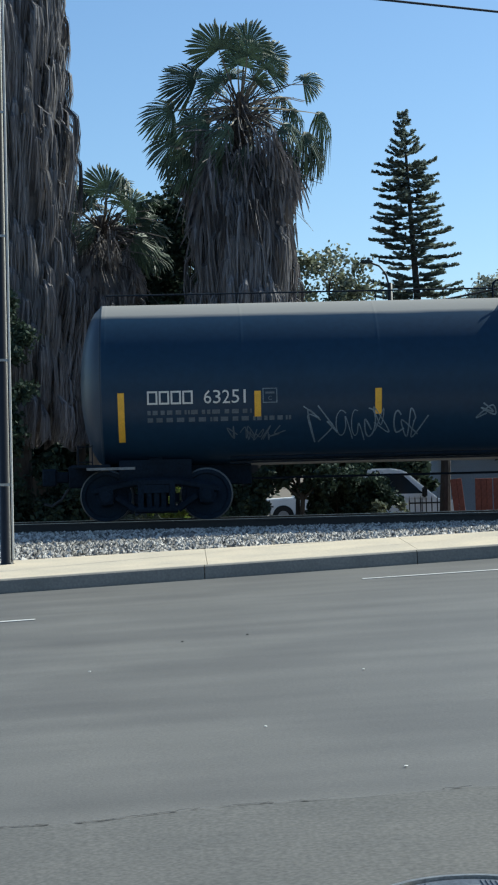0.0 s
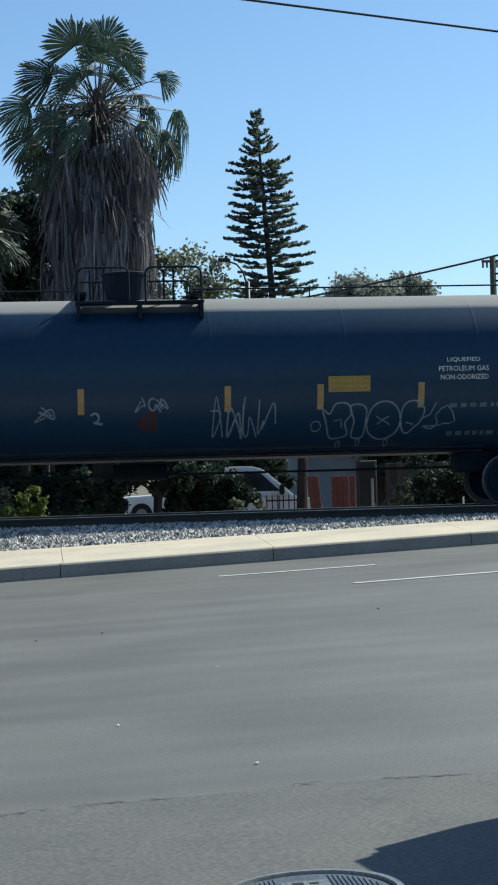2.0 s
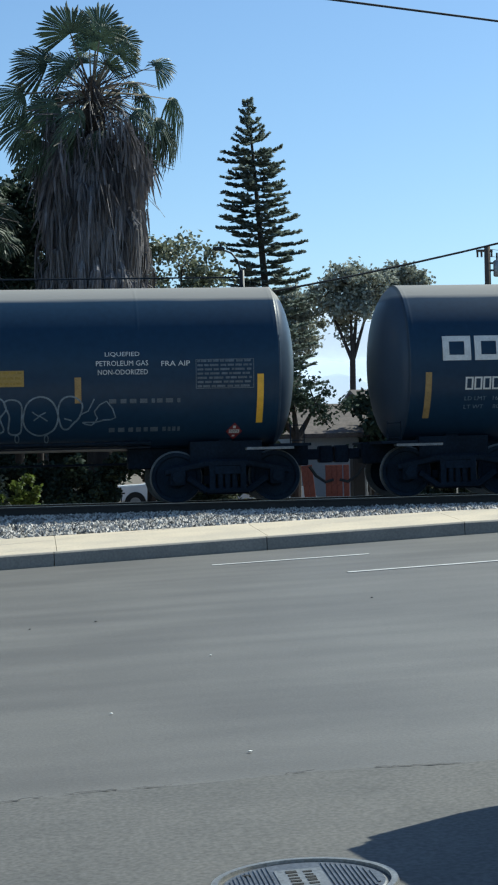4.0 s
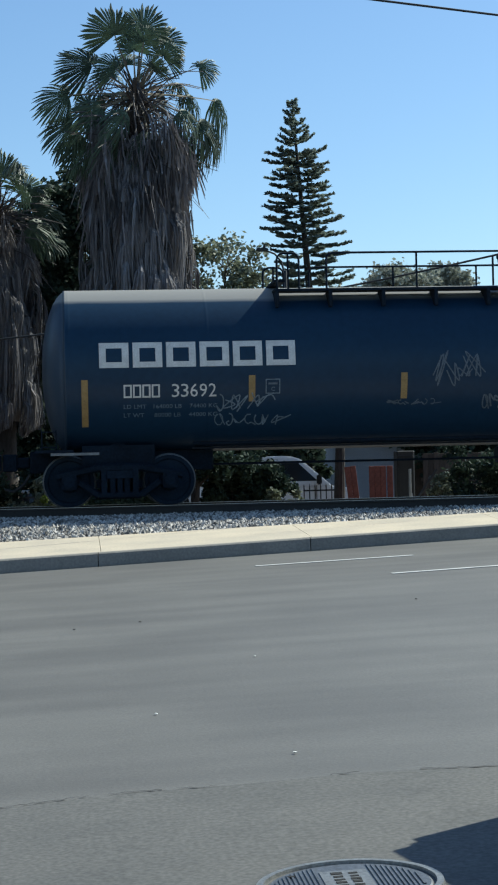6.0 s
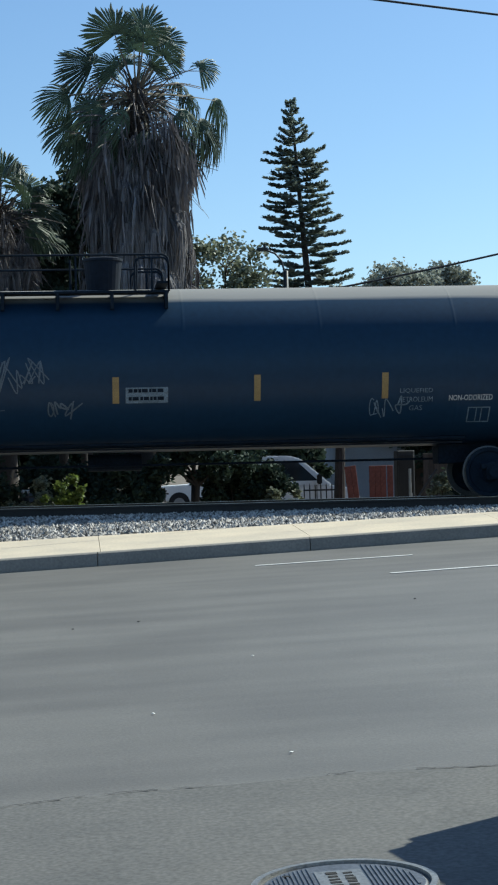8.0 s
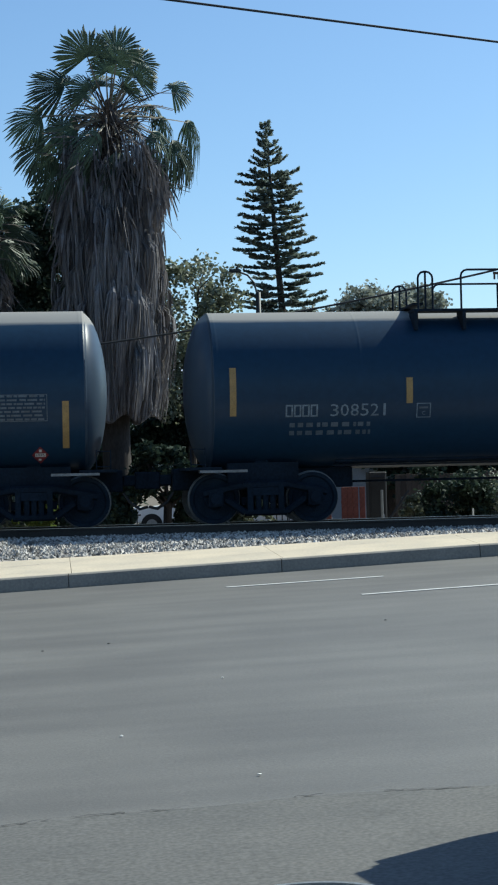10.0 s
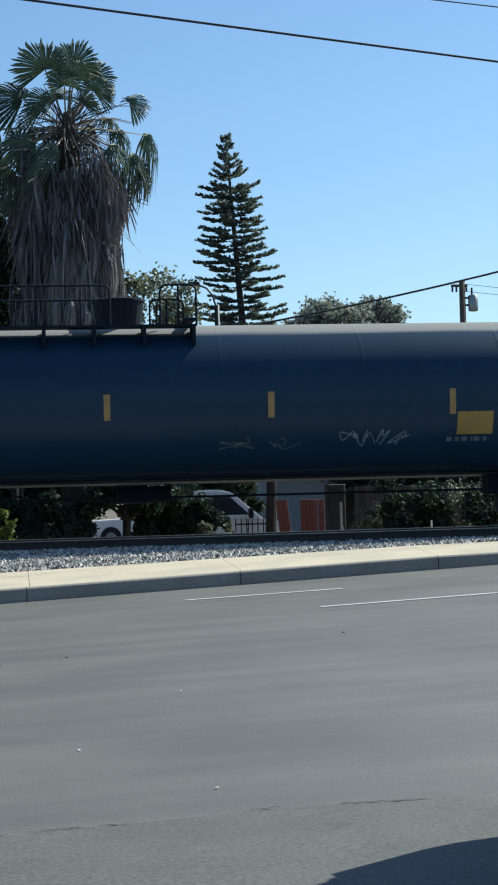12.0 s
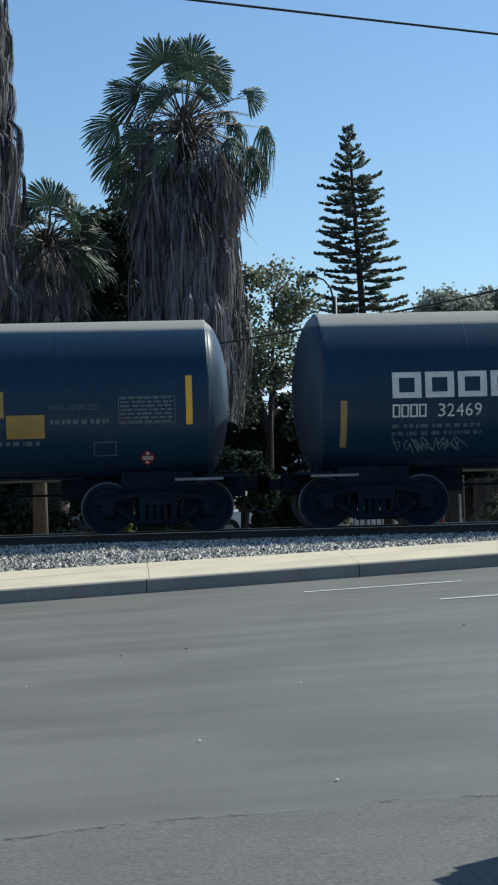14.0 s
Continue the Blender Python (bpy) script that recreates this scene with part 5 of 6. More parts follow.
    leafy("broadleaf_tree", 20.9, 84, 0.1, 8, [(0, 0, 6.6, 1.3), (-1.3, 0, 5.6, 1.3), (1.4, 0, 6.0, 1.4), (0, 0, 4.2, 1.8)], 6500, M_LEAF, "sunlit green tree at the far end of the yards", "tree", 27, leaf=0.22)
    leafy("broadleaf_tree", 27.0, 86, 0.1, 8, [(0, 0, 6.6, 1.8), (-1.8, 0, 5.6, 1.6), (1.8, 0, 6.0, 1.7), (0, 0, 4.2, 2.0)], 6500, M_LEAF, "round green tree at the far end of the yards", "tree", 28, leaf=0.22)
    for x, y, h, w, sd in ((3.0, 80, 4.2, 1.6, 81), (5.2, 52, 4.0, 1.25, 82), (6.1, 49.0, 3.9, 0.95, 83), (6.9, 50.5, 3.9, 0.75, 85), (11.9, 52, 3.8, 1.3, 84), (15.2, 52, 3.8, 1.6, 86), (0.6, 52, 3.2, 1.4, 87), (-1.8, 51, 3.6, 1.6, 88), (-4.4, 51, 3.8, 1.7, 89), (-7.0, 51, 3.8, 1.7, 90)):
        leafy("hedge_tree", x, y, 0.1, h, [(0, 0, h - w * 0.7, w), (w * 0.8, 0.2, h - w, w * 0.9), (-w * 0.8, 0, h - w * 1.05, w * 0.9), (0, 0, 1.2, w * 0.9)], 9500, M_LEAF_DARK, "low dense dark green tree at the back of the yards", "tree", sd, leaf=0.19, trunk_r=0.1)
    leafy("hedge_tree", 3.4, 51.5, 0.1, 4, [(0, 0, 3.0, 0.9), (0.9, 0.1, 2.7, 0.8), (-0.8, 0, 2.9, 0.85), (0.2, 0, 3.6, 0.6)], 7000, M_LEAF_DARK, "dark round-topped tree on a bare trunk behind the yards", "tree", 91, leaf=0.16, trunk_r=0.08)
    # shrubs seen below and between the cars
    dark, grey = "dark dense shrub below the track bed", "grey-green shrub below the track bed"
    # the shrub at x 1.5 is added to darken the sunlit palm trunk
    for x, y, r, h, m, sd, lab in ((-0.3, 36.9, 0.36, 1.4, M_LEAF_BRIGHT, 41, "bright sunlit green shrub beside the tracks"), (-1.0, 37.4, 0.5, 0.85, M_LEAF, 42, grey), (4.98, 38.4, 0.28, 0.6, M_LEAF, 47, grey), (8.35, 38.6, 0.26, 1.1, M_LEAF, 58, grey), (4.4, 38.6, 0.24, 0.8, M_LEAF, 59, grey), (1.5, 38.4, 0.42, 1.5, M_LEAF_DARK, 60, dark),
                                   (0.95, 38.2, 0.6, 1.25, M_LEAF_DARK, 43, dark), (3.5, 39.2, 0.62, 1.7, M_LEAF_DARK, 45, dark), (4.15, 39.8, 0.7, 1.8, M_LEAF_DARK, 46, dark), (4.45, 39.4, 0.45, 1.4, M_LEAF_DARK, 53, dark),
                                   (-2.2, 37.6, 0.9, 1.4, M_LEAF_DARK, 48, dark), (-3.6, 37.3, 1.0, 1.5, M_LEAF_DARK, 49, dark), (-5.0, 37.6, 1.0, 1.5, M_LEAF_DARK, 54, dark), (-0.4, 39.4, 0.8, 1.7, M_LEAF_DARK, 56, dark),
                                   (9.3, 39.0, 0.9, 1.5, M_LEAF_DARK, 50, dark), (10.4, 39.5, 0.8, 1.6, M_LEAF, 51, grey), (11.8, 39.0, 1.0, 1.5, M_LEAF_DARK, 52, dark)):
        leafy("shrub", x, y, 0.1, h, [(0, 0, h * 0.55, r), (r * 0.6, 0.1, h * 0.4, r * 0.7), (-r * 0.6, 0, h * 0.35, r * 0.7)], 8000 if m is M_LEAF_DARK else 3600, m, lab, "shrub", sd, leaf=0.11 if m is M_LEAF_DARK else 0.08, trunk_r=0.03)
    # a slim tree trunk in front of the van
    leafy("street_tree", 6.36, 41.5, 0.1, 3.2, [(0, 0, 3.0, 0.9), (0.6, 0, 2.6, 0.7), (-0.5, 0, 2.7, 0.7)], 2600, M_LEAF_DARK, "small tree with a dark slanting trunk", "tree", 55, leaf=0.1, trunk_r=0.16)


# ======== street furniture and wires ========
def cable(name, pts, r, label, mat=M_CABLE):
    bm = bmesh.new()
    pipe(bm, pts, r, 6)
    return tagged(link(name, bm, mat), label, "cable")


def sag_points(a, b, sag, n=24):
    a, b = Vector(a), Vector(b)
    return [a.lerp(b, i / n) - Vector((0, 0, sag * 4 * (i / n) * (1 - i / n))) for i in range(n + 1)]


def build_poles():
    # slim dark pole on the pavement with a bright conduit
    x, y = -2.73, 26.0
    p = tagged(empty("roadside_pole", pose(x, y, road_z(x) + 0.25, 0, 0.25, 0)), "slim dark roadside pole with a pale conduit strapped to it", "pole")
    bm = bmesh.new()
    lathe(bm, [(0, 0.11), (0.02, 0.11), (0.03, 0.095), (10.3, 0.08), (10.32, 0.05)], "Z", 16)
    part("pole", bm, M_POLE, p, smooth=True)
    # conduit takes white paint: the pole's bright highlight line is put into its colour
    bm = bmesh.new()
    rod(bm, (0.1, -0.05, 0.08), (0.088, -0.05, 10.2), 0.018, seg=8)
    part("conduit", bm, M_LINE, p, "conduit whitened to carry the pole's bright highlight line")
    for z in (1.2, 3.1, 5.0, 6.9):
        bm = bmesh.new()
        lathe(bm, [(z, 0.10), (z + 0.04, 0.10)], "Z", 16)
        part("strap", bm, M_GALV, p)

    # second pole far along the street, to which the cables run
    copy_thing(p, pose(30, 39.6, 0.3))
    cable("overhead_cable", sag_points((-2.9, 26, 9.48), (30, 39.2, 9.48), 0.02), 0.022, "thick black overhead cable strung between two poles")
    cable("overhead_cable", sag_points((-2.9, 26, 10.12), (30, 35.8, 10.12), 0.02), 0.012, "thin black overhead cable strung between two poles")
    # service cable behind the train, between two timber poles
    path = [(x, 35.0, 4.383 + 0.157 * (x - 1.69) + 0.0057 * (x - 1.69) * (x - 5.888)) for x in [-1.8 + 1.09 * k for k in range(21)]]
    cable("service_cable", path, 0.022, "black service cable strung behind the tracks")
    for xx, hh in ((-1.8, 4.05), (20.0, 9.4)):
        bm = bmesh.new()
        lathe(bm, [(-0.8, 0.17), (hh * 0.5, 0.14), (hh, 0.11), (hh + 0.02, 0.04)], "Z", 12)
        o = tagged(link("timber_pole", bm, M_WOODPOLE, None, True), "brown round timber pole holding the service cable", "pole")
        o.location = (xx, 35.0, 0.1)

    # street lamp
    p = tagged(empty("street_lamp", pose(6.24, 50, 0.1)), "grey street lamp with a curved arm", "street lamp")
    bm = bmesh.new()
    lathe(bm, [(-0.8, 0.12), (0.4, 0.11), (6.9, 0.075), (6.92, 0.03)], "Z", 12)
    part("pole", bm, M_LAMP, p, smooth=True)
    bm = bmesh.new()
    pipe(bm, [(0, 0, 6.75), (-0.12, 0, 7.2), (-0.3, 0, 7.42), (-0.55, 0, 7.52)], 0.03)
    part("arm", bm, M_LAMP, p)
    bm = bmesh.new()
    box(bm, -0.86, -0.5, -0.14, 0.14, 7.5, 7.6)
    bevelled(bm, 0.03, 2)
    part("lamp_head", bm, M_LAMP, p)
    bm = bmesh.new()
    rod(bm, (-0.62, 0, 7.6), (-0.62, 0, 7.68), 0.04)
    part("photocell", bm, M_LAMP, p)

    # utility pole with transformer
    p = tagged(empty("utility_pole", pose(21.98, 80, 0.1)), "brown wooden utility pole with a transformer and insulators", "utility pole")
    bm = bmesh.new()
    lathe(bm, [(-0.8, 0.2), (11.3, 0.15), (11.32, 0.08)], "Z", 12)
    part("pole", bm, M_WOODPOLE, p, smooth=True)
    bm = bmesh.new()
    lathe(bm, [(0, 0.2), (0.05, 0.24), (0.75, 0.24), (0.8, 0.15)], "Z", 16)
    o = part("transformer", bm, M_GALV, p, "grey transformer can", smooth=True)
    o.location = (0.5, -0.1, 9.8)
    bm = bmesh.new()
    rod(bm, (0.45, -0.1, 10.6), (0.45, -0.1, 10.95), 0.05)
    rod(bm, (0, -0.1, 10.1), (0.4, -0.1, 10.1), 0.05)
    rod(bm, (0, -0.1, 10.45), (0.4, -0.1, 10.45), 0.05)
    part("bushing", bm, M_IRON, p)
    bm = bmesh.new()
    box(bm, -0.55, 0.25, -0.08, 0.02, 11.0, 11.12)
    for xx in (-0.5, -0.3, 0.2):
        rod(bm, (xx, -0.05, 10.75), (xx, -0.05, 11.1), 0.05)
    part("crossarm", bm, M_WOODPOLE, p)
    for k, z in enumerate((11.25, 10.9)):
        cable("power_line", sag_points((22, 80, z), (60, 84, z - 0.6), 0.8), 0.012, "thin power line to the utility pole")


def wheel_part(parent, x, y, z, r, w):
    bm = bmesh.new()
    lathe(bm, [(y - w / 2, r * 0.6), (y - w / 2, r * 0.95), (y - w * 0.3, r), (y + w * 0.3, r), (y + w / 2, r * 0.95), (y + w / 2, r * 0.6)], "Y", 24)
    o = part("wheel", bm, M_RUBBER, parent, "black tyre on a steel rim")
    o.location = (x, 0, z)
    bm = bmesh.new()
    lathe(bm, [(y - w / 2 - 0.005, r * 0.1), (y - w / 2 - 0.005, r * 0.6), (y + w / 2 + 0.005, r * 0.6), (y + w / 2 + 0.005, r * 0.1)], "Y", 20)
    part("rim", bm, M_GALV, o)


def prism(bm, profile, y0, y1, inset=0.0):
    """A side profile (x, z) carried across the width, narrowed above by inset."""
    zs = [z for _, z in profile]
    lo, hi = min(zs), max(zs)
    ring = []
    for y, s in ((y0, 1), (y1, -1)):
        ring.append([bm.verts.new((x, y + s * inset * (z - lo) / (hi - lo), z)) for x, z in profile])
    n = len(profile)
    for k in range(n):
        bm.faces.new((ring[0][k], ring[0][(k + 1) % n], ring[1][(k + 1) % n], ring[1][k]))
    bm.faces.new(ring[0][::-1])
    bm.faces.new(ring[1])
    bmesh.ops.recalc_face_normals(bm, faces=bm.faces[:])


def vehicle(name, m, body, cabin, windows, wheels, r, width, label, category, mat=None, soft=0.05):
    p = tagged(empty(name, m), label, category)
    bm = bmesh.new()
    prism(bm, body, -width / 2, width / 2, 0.04)
    bevelled(bm, soft, 2 if soft < 0.1 else 5)
    part("body", bm, mat or M_CAR, p)
    bm = bmesh.new()
    prism(bm, cabin, -width / 2 + 0.04, width / 2 - 0.04, 0.13)
    bevelled(bm, 0.04, 2)
    part("cabin", bm, mat or M_CAR, p)
    for prof in windows:
        bm = bmesh.new()
        prism(bm, prof, -width / 2 + 0.055, width / 2 - 0.055, 0.07)
        part("window", bm, M_GLASS_DARK, p)
    for x in wheels:
        for y in (-width / 2 + 0.1, width / 2 - 0.1):
            wheel_part(p, x, y, r, r, 0.22)
        bm = bmesh.new()
        lathe(bm, [(-width / 2 - 0.006, r * 1.14), (width / 2 + 0.006, r * 1.14)], "Y", 24)
        o = part("wheel_arch", bm, M_RUBBER, p)
        o.location = (x, 0, r + 0.02)
    return p


PICKUP_BODY = [(-2.7, 0.45), (2.6, 0.45), (2.75, 0.6), (2.72, 0.95), (2.55, 1.08), (1.2, 1.14), (-2.7, 1.12)]
PICKUP_CAB = [(-0.75, 1.1), (1.35, 1.1), (0.55, 1.72), (-0.55, 1.76)]
PICKUP_WIN = [[(-0.6, 1.16), (0.2, 1.16), (0.2, 1.66), (-0.5, 1.68)], [(0.28, 1.16), (1.1, 1.16), (0.5, 1.62), (0.28, 1.66)]]
VAN_BODY = [(-0.75, 0.4), (2.7, 0.4), (2.85, 0.6), (2.82, 1.1), (2.6, 1.28), (1.9, 1.4), (-0.75, 1.4)]
VAN_CAB = [(-0.72, 1.34), (2.1, 1.34), (1.2, 2.12), (0.9, 2.2), (-0.68, 2.22)]
VAN_WIN = [[(0.4, 1.42), (1.75, 1.42), (1.12, 2.02), (0.4, 2.06)]]
SEDAN_BODY = [(-2.3, 0.35), (2.2, 0.35), (2.35, 0.5), (2.3, 0.75), (1.9, 0.88), (0.9, 0.95), (-1.6, 0.98), (-2.25, 0.92), (-2.35, 0.6)]
SEDAN_CAB = [(-1.7, 0.94), (1.1, 0.94), (0.35, 1.4), (-0.75, 1.44)]
SEDAN_WIN = [[(-1.3, 0.98), (-0.3, 0.98), (-0.3, 1.36), (-0.72, 1.38)], [(-0.22, 0.98), (0.85, 0.98), (0.3, 1.34), (-0.22, 1.37)]]


def build_yards():
    vehicle("pickup_truck", pose(5.76, 70, YARD_Z, 0, 0, 180), PICKUP_BODY, PICKUP_CAB, PICKUP_WIN, (-1.75, 1.75), 0.38, 1.9, "white pickup truck parked far behind the yards", "pickup truck")
    van = vehicle("van", pose(4.85, 47, YARD_Z), VAN_BODY, VAN_CAB, VAN_WIN, (0.15, 2.05), 0.38, 1.95, "short white van parked beyond the tracks", "van")
    bm = bmesh.new()
    for x in (0.2, 1.62):
        box(bm, x - 0.01, x + 0.01, -0.985, -0.96, 0.55, 1.38)
    box(bm, 0.2, 1.62, -0.985, -0.96, 0.98, 1.0)
    part("door_seam", bm, M_GLASS_DARK, van)
    bm = bmesh.new()
    box(bm, 0.32, 0.5, -1.0, -0.97, 1.18, 1.22)
    part("door_handle", bm, M_RUBBER, van)
    bm = bmesh.new()
    box(bm, 1.62, 1.74, -1.22, -0.98, 1.4, 1.68)
    bevelled(bm, 0.03, 2)
    part("mirror", bm, M_RUBBER, van)
    vehicle("car", pose(-1.4, 47, YARD_Z, 0, 0, 0), SEDAN_BODY, SEDAN_CAB, SEDAN_WIN, (-1.35, 1.4), 0.33, 1.75, "white parked car behind shrubs", "car")
    vehicle("car", pose(12.8, 47, YARD_Z, 0, 0, 0), SEDAN_BODY, SEDAN_CAB, SEDAN_WIN, (-1.35, 1.4), 0.33, 1.75, "white parked car behind the yard", "car")
    # iron picket fence
    fence = tagged(empty("picket_fence", pose(0, 43, YARD_Z)), "low dark iron picket fence along the yard", "fence")
    for a, b in ((-9, 2.25), (5.7, 6.6)):
        for z in (0.18, 1.28):
            bm = bmesh.new()
            box(bm, a, b, -0.02, 0.02, z, z + 0.04)
            part("rail", bm, M_IRON, fence)
    bm = bmesh.new()
    box(bm, -0.014, 0.014, -0.014, 0.014, 0.0, 1.4)
    bmesh.ops.create_cone(bm, cap_ends=True, segments=4, radius1=0.02, radius2=0.0, depth=0.08, matrix=Matrix.Translation((0, 0, 1.44)))
    first = part("picket", bm, M_IRON, fence)
    first.location = (-9, 0, 0)
    for i in range(1, 79):
        o = new("picket", first.data)
        o.parent, o.location = fence, (-9 + i * 0.143, 0, 0)
    for i in range(7):
        o = new("picket", first.data)
        o.parent, o.location = fence, (5.72 + i * 0.143, 0, 0)
    bm = bmesh.new()
    rod(bm, (0, 0, -0.1), (0, 0, 0.44), 0.022, 0.018, 8)
    bevelled(bm, 0.004)
    stake = tagged(link("marker_stake", bm, M_LINE), "short white marker stake beside the far rail", "stake")
    stake.location = (8.45, 33.4, 0.32)
    # board fence, dark
    fence = tagged(empty("board_fence", pose(0, 44.5, YARD_Z)), "tall dark weathered board fence", "fence")
    bm = bmesh.new()
    box(bm, -0.072, 0.072, -0.012, 0.012, 0, 2.2)
    bevelled(bm, 0.006)
    base = bm
    first = part("board", base, M_FENCEWOOD, fence)
    rng = random.Random(9)
    xs = [-12 + 0.15 * i for i in range(66)] + [9.2 + 0.15 * i for i in range(60)]
    first.location = (xs[0], 0, 0)
    for x in xs[1:]:
        o = new("board", first.data)
        o.parent, o.location = fence, (x, rng.uniform(-0.008, 0.008), rng.uniform(-0.03, 0.02))
    for a, b in ((-12, -2.2), (9.1, 18.1)):
        for z in (0.4, 1.45):
            bm = bmesh.new()
            box(bm, a, b, 0.015, 0.06, z, z + 0.09)
            part("fence_rail", bm, M_FENCEWOOD, fence)
    # red-brown board panels beside the yard gate
    for x0, n, lean in ((6.66, 2, 6.0), (7.07, 3, 0.0), (7.52, 1, 0.0)):
        g = tagged(empty("wooden_gate", pose(x0, 41, YARD_Z, 0, -lean, 0)), "red-brown painted board gate leaf standing upright", "gate", "red board gates")
        bm = bmesh.new()
        box(bm, 0, 0.135, -0.02, 0.02, 0, 1.9)
        bevelled(bm, 0.006)
        first = part("board", bm, M_REDPANEL, g)
        for i in range(1, n):
            o = new("board", first.data)
            o.parent, o.location = g, (0.14 * i, 0, 0)
        bm = bmesh.new()
        for z in (0.3, 1.5):
            box(bm, 0, 0.14 * n, 0.022, 0.05, z, z + 0.07)
        part("batten", bm, M_REDPANEL, g)
    # crate beside the panels
    g = tagged(empty("wooden_crate", pose(7.02, 41.3, YARD_Z)), "small pale wooden crate on the ground", "crate")
    for k in range(3):
        bm = bmesh.new()
        box(bm, -0.2, 0.2, -0.2, 0.2, 0.02 + 0.3 * k, 0.29 + 0.3 * k)
        bevelled(bm, 0.01)
        part("slat", bm, M_HOUSE_TAN, g)
    # signal cabinet and bent post by the track
    g = tagged(empty("signal_cabinet", pose(7.27, 37.5, YARD_Z)), "grey metal signal cabinet beside the tracks", "cabinet")
    bm = bmesh.new()
    box(bm, -0.2, 0.2, -0.2, 0.2, 0.0, 2.25)
    bevelled(bm, 0.02)
    part("body", bm, M_IRON, g)
    bm = bmesh.new()
    box(bm, -0.17, 0.17, -0.225, -0.2, 0.14, 2.15)
    bevelled(bm, 0.008)
    d = part("door", bm, M_POLE, g)
    bm = bmesh.new()
    rod(bm, (0.12, -0.235, 1.1), (0.12, -0.235, 1.3), 0.015)
    part("handle", bm, M_GALV, d)
    g = tagged(empty("guard_post", pose(7.14, 36.2, YARD_Z)), "pale slim guard post with a diagonal stay", "post")
    bm = bmesh.new()
    rod(bm, (0, 0, 0), (0, 0, 1.85), 0.03)
    part("post", bm, M_GALV, g)
    bm = bmesh.new()
    rod(bm, (0.0, 0, 0.98), (0.6, 0, 1.82), 0.03)
    part("stay", bm, M_IRON, g)
    # houses
    house(10.6, 56, 5.2, 7.0, 2.7, "blue-grey stucco house with a low shingle roof", M_HOUSE, [(-0.2, 0.0, 0.95, 2.05), (1.5, 0.9, 1.2, 1.1)])
    house(-10.0, 62, 12.0, 8.0, 2.8, "pale stucco house behind the palms", M_HOUSE_TAN)
    house(17.6, 70, 8.0, 8.0, 3.7, "pale stucco house beyond the yards", M_HOUSE_TAN)


def house(x, y, w, d, h, label, mat, opens=None):
    g = tagged(empty("house", pose(x, y, YARD_Z)), label, "house")
    wt = 0.2
    opens = opens or [(-w * 0.3, 0.9, 1.1, 1.1), (w * 0.05, 0.0, 0.95, 2.05), (w * 0.3, 0.9, 1.3, 1.1)]
    bm = bmesh.new()
    xs = -w / 2
    for ox, oz, ow, oh in opens:
        box(bm, xs, ox - ow / 2, -d / 2, -d / 2 + wt, 0, h)
        box(bm, ox - ow / 2, ox + ow / 2, -d / 2, -d / 2 + wt, oz + oh, h)
        if oz > 0:
            box(bm, ox - ow / 2, ox + ow / 2, -d / 2, -d / 2 + wt, 0, oz)
        xs = ox + ow / 2
    box(bm, xs, w / 2, -d / 2, -d / 2 + wt, 0, h)
    box(bm, -w / 2, w / 2, d / 2 - wt, d / 2, 0, h)
    box(bm, -w / 2, -w / 2 + wt, -d / 2 + wt, d / 2 - wt, 0, h)
    box(bm, w / 2 - wt, w / 2, -d / 2 + wt, d / 2 - wt, 0, h)
    part("wall", bm, mat, g)
    bm = bmesh.new()
    e, rh = 0.45, 1.0
    prof = [(-d / 2 - e, h - 0.02), (0, h + rh), (d / 2 + e, h - 0.02), (d / 2 + e, h + 0.12), (0, h + rh + 0.16), (-d / 2 - e, h + 0.12)]
    ring = [[bm.verts.new((sx * (w / 2 + e), yy, zz)) for yy, zz in prof] for sx in (-1, 1)]
    for k in range(6):
        bm.faces.new((ring[0][k], ring[0][(k + 1) % 6], ring[1][(k + 1) % 6], ring[1][k]))
    for r_ in ring:
        bm.faces.new((r_[0], r_[1], r_[4], r_[5]))
        bm.faces.new((r_[1], r_[2], r_[3], r_[4]))
    bmesh.ops.recalc_face_normals(bm, faces=bm.faces[:])
    part("roof", bm, M_ROOF, g)
    for k, (ox, oz, ow, oh) in enumerate(opens):
        bm = bmesh.new()
        if oz == 0:
            box(bm, ox - ow / 2, ox + ow / 2, -d / 2 + 0.06, -d / 2 + 0.11, 0, oh)
            part("door", bm, M_FENCEWOOD, g)
            continue
        for a, b, c_, d_ in ((ox - ow / 2, ox + ow / 2, oz, oz + 0.06), (ox - ow / 2, ox + ow / 2, oz + oh - 0.06, oz + oh), (ox - ow / 2, ox - ow / 2 + 0.06, oz + 0.06, oz + oh - 0.06), (ox + ow / 2 - 0.06, ox + ow / 2, oz + 0.06, oz + oh - 0.06), (ox - 0.03, ox + 0.03, oz + 0.06, oz + oh - 0.06)):
            box(bm, a, b, -d / 2 + 0.05, -d / 2 + 0.12, c_, d_)
        wf = part("window", bm, M_LINE, g)
        bm = bmesh.new()
        box(bm, ox - ow / 2 + 0.05, ox + ow / 2 - 0.05, -d / 2 + 0.08, -d / 2 + 0.09, oz + 0.05, oz + oh - 0.05)
        part("pane", bm, M_GLASS_DARK, wf)


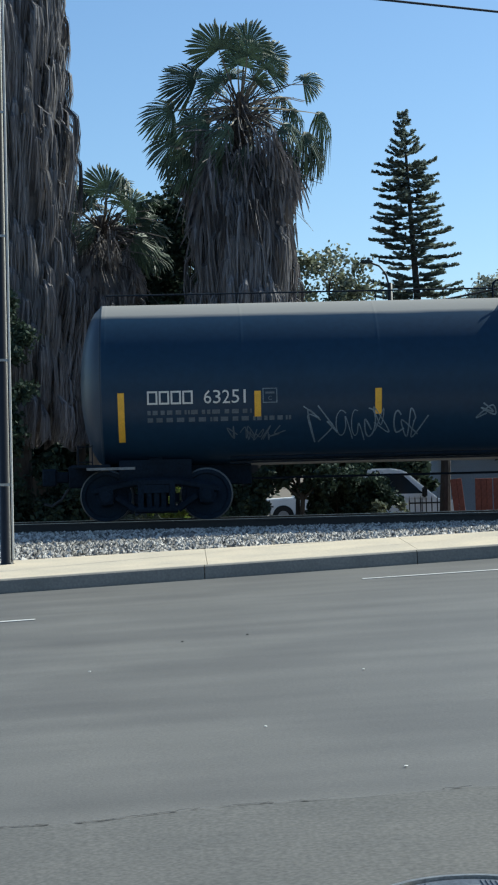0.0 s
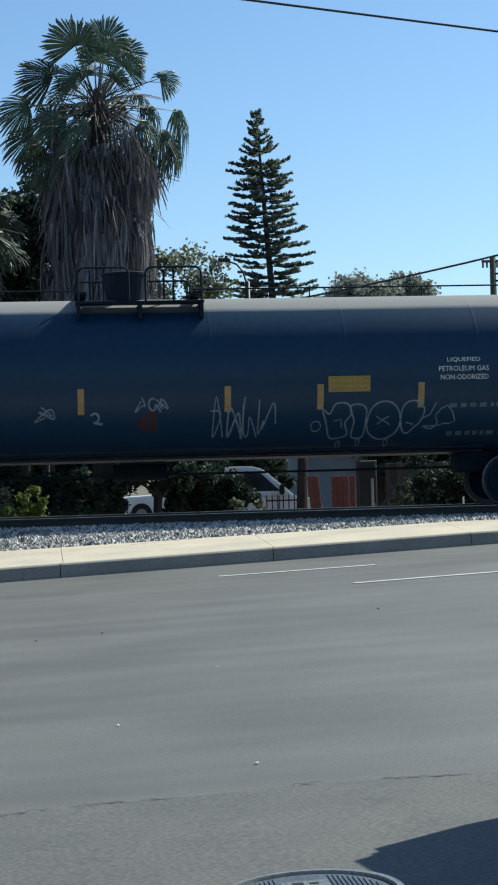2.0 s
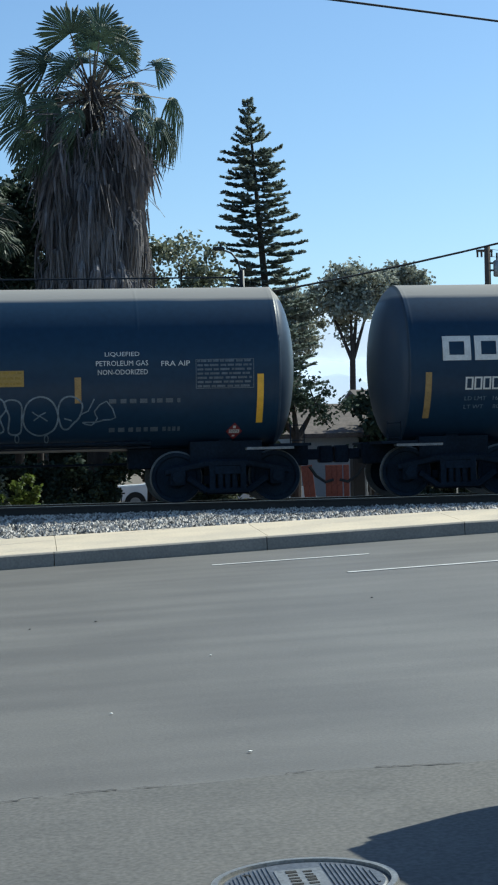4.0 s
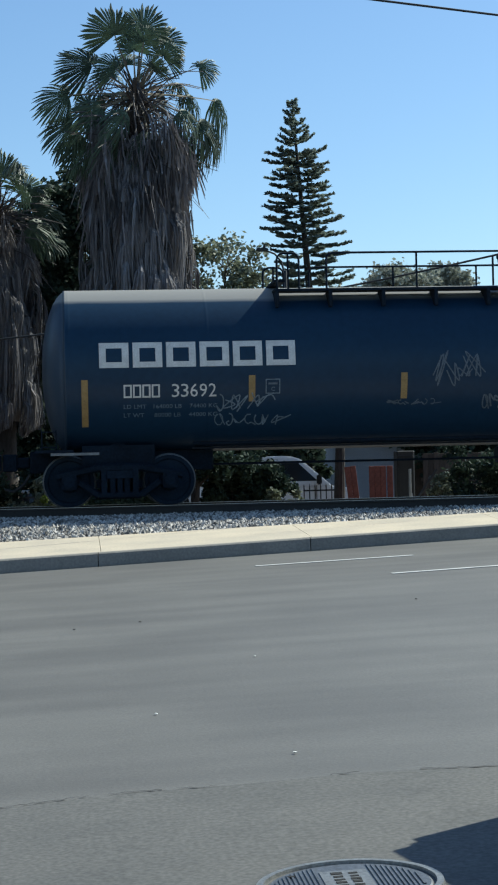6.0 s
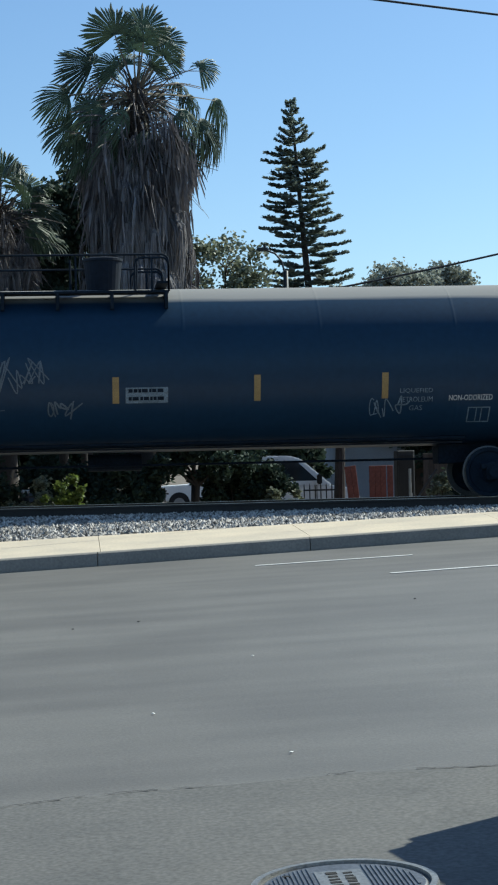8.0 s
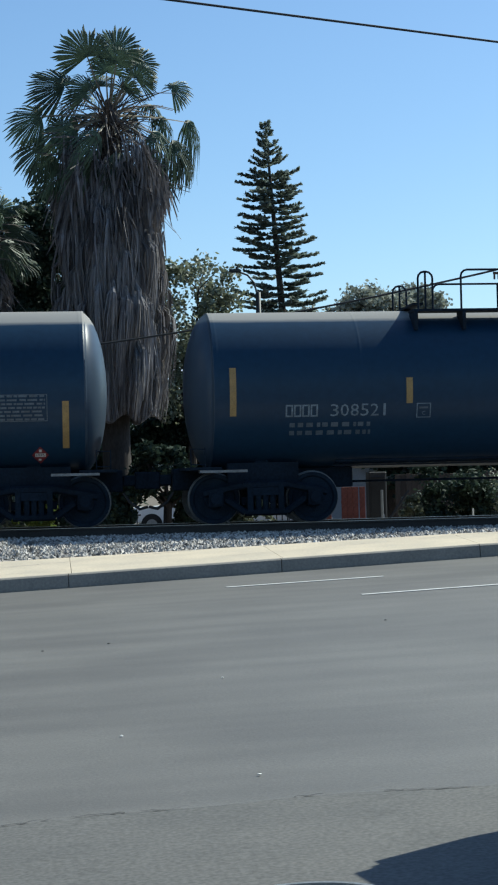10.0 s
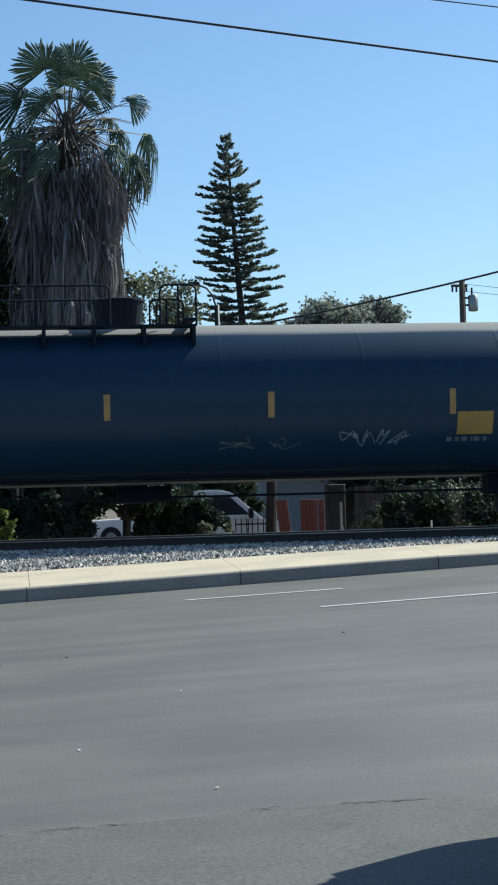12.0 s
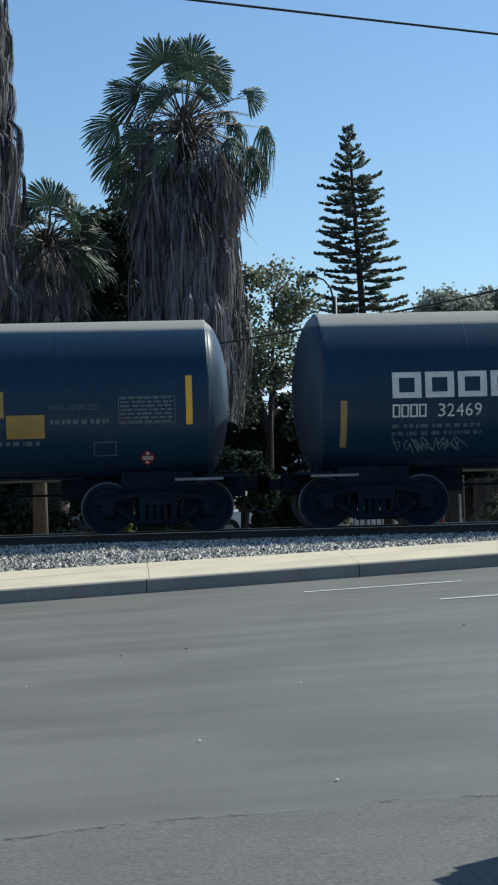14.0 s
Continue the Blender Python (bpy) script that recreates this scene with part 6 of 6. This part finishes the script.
# ======== the street's small things ========
def build_manhole():
    cx, cy, r = 0.885, 5.545, 0.31
    g = tagged(empty("manhole_cover", pose(cx, cy, road_z(cx) + 0.006, 0, -math.degrees(math.atan(GRADE)), 0)), "round ribbed iron manhole cover in a worn ring", "manhole cover")
    bm = bmesh.new()
    lathe(bm, [(-0.06, r), (0.0, r + 0.004), (0.012, r), (0.012, r - 0.022), (-0.06, r - 0.024)], "Z", 64)
    for f in [f for f in bm.faces if len(f.verts) > 10]:
        bm.faces.remove(f)
    part("ring", bm, M_RING, g, "worn pale iron ring", smooth=False)
    bm = bmesh.new()
    lathe(bm, [(-0.05, r - 0.036), (0.0, r - 0.036), (0.004, r - 0.042), (0.004, 0.01)], "Z", 64)
    lid = part("lid", bm, M_MANHOLE, g)
    bm = bmesh.new()
    lathe(bm, [(-0.045, r - 0.022), (-0.04, r - 0.022), (-0.04, 0.05)], "Z", 48)
    part("gap", bm, M_DARKGAP, g)
    for i in range(-17, 18):
        x = i * 0.0158
        if abs(x) < 0.085:
            continue
        L = math.sqrt(max(0, (r - 0.06) ** 2 - x * x))
        if L < 0.03:
            continue
        bm = bmesh.new()
        box(bm, x - 0.004, x + 0.004, -L, L, 0.004, 0.0085)
        part("rib", bm, M_MANHOLE, lid)
    bm = bmesh.new()
    box(bm, -0.08, 0.08, -0.17, 0.17, 0.004, 0.0075)
    plate = part("name_plate", bm, M_RING, lid, "pale raised panel with worn letter bars")
    rng = random.Random(2)
    for i, x in enumerate((-0.025, 0.03)):
        for k in range(8):
            bm = bmesh.new()
            w = rng.uniform(0.012, 0.022)
            box(bm, x - w, x + w, -0.155 + k * 0.039, -0.155 + k * 0.039 + rng.uniform(0.014, 0.028), 0.0075, 0.0095)
            part("letter_bar", bm, M_DARKGAP, plate)
    bm = bmesh.new()
    box(bm, -0.19, -0.165, 0.13, 0.145, 0.004, 0.0095)
    part("pick_hole", bm, M_DARKGAP, lid)


def build_litter():
    rng = random.Random(12)
    spots = [(1.235, 11.975, 1), (0.425, 9.587, 1), (3.109, 15.519, 0), (0.529, 15.065, 0), (-0.052, 14.776, 0), (1.02, 8.05, 1), (-0.75, 12.9, 1)]
    for x, y, pale in spots:
        bm = bmesh.new()
        bmesh.ops.create_icosphere(bm, subdivisions=1, radius=0.011 if pale else 0.013)
        for v in bm.verts:
            v.co = Vector((v.co.x * rng.uniform(0.7, 1.4), v.co.y * rng.uniform(0.7, 1.4), v.co.z * 0.5 * rng.uniform(0.6, 1.2)))
        o = link("pebble", bm, M_GRIT_LIGHT if pale else M_GRIT_DARK)
        o.location = (x, y, road_z(x) + 0.009)
        tagged(o, "tiny pale stone chip on asphalt" if pale else "tiny dark scrap on asphalt", "pebble", "grit on the street")


TALL_NOSE = [(-2.7, 0.45), (2.66, 0.45), (2.76, 0.6), (2.76, 1.12), (2.62, 1.26), (1.2, 1.32), (-2.7, 1.2)]


def build_near_vehicle():
    # the stopped vehicle whose shadow lies on the near lane
    vehicle("pickup_truck", pose(*NEAR_CAR), TALL_NOSE, PICKUP_CAB, PICKUP_WIN, (-1.75, 1.75), 0.38, 1.9, "white pickup truck stopped on the near side of the street", "pickup truck", soft=0.15)


def build_distance():
    xs = np.linspace(-900, 900, 61)
    verts = []
    for x in xs:
        z = 26 + 10 * math.sin(x * 0.011 + 1.2) + 6 * math.sin(x * 0.031) + 3 * math.sin(x * 0.09)
        verts += [(x, 1300 - 0.0003 * x * x, -2), (x, 1300 - 0.0003 * x * x, z)]
    faces = [(2 * i, 2 * i + 2, 2 * i + 3, 2 * i + 1) for i in range(len(xs) - 1)]
    tagged(mesh_from("backdrop", verts, faces, [M_CLOUD]), "pale hills on the horizon with haze painted into their colour", "hills", "", "structure")
    # a bank of white cloud low over the hills: many overlapping puffs
    rng = random.Random(66)
    bm = bmesh.new()
    for k in range(90):
        x = rng.uniform(60, 620)
        top = 112 + 32 * min(1, max(0, (x - 120) / 160)) + 8 * math.sin(x * 0.035)
        r = rng.uniform(12, 30)
        z = rng.uniform(20, top - r * 0.7)
        m = Matrix.Translation((x, 1420 + rng.uniform(-30, 30), z)) @ Matrix.Diagonal((rng.uniform(1.2, 2.2), 0.6, 0.8, 1))
        bmesh.ops.create_icosphere(bm, subdivisions=2, radius=r, matrix=m)
    tagged(link("backdrop", bm, M_PUFF, None, True), "low bank of white cloud on the horizon, bright by its own glow", "cloud", "", "structure")


SWAY = [(0.0, 0.0), (1.0, 0.08), (1.5, -0.16), (2.0, -0.6), (3.2, -1.0), (4.5, -1.1), (5.0, -1.34), (5.5, -0.95), (6.0, -0.95), (6.5, -1.2), (7.0, -1.42), (8.2, -1.2),
        (9.5, -1.34), (10.0, -0.95), (10.5, 0.0), (11.0, 0.47), (11.5, 0.24), (12.0, -0.63), (12.5, -0.95), (13.0, -0.87), (13.5, -0.47), (14.0, 0.08)]
NEAR_CAR = (5.06, 6.29, 0.15, 0, 0, 190)

build_ground()
build_lane_lines()
build_track()
build_train()
build_plants()
build_poles()
build_yards()
build_manhole()
build_litter()
build_near_vehicle()
build_distance()
motions()
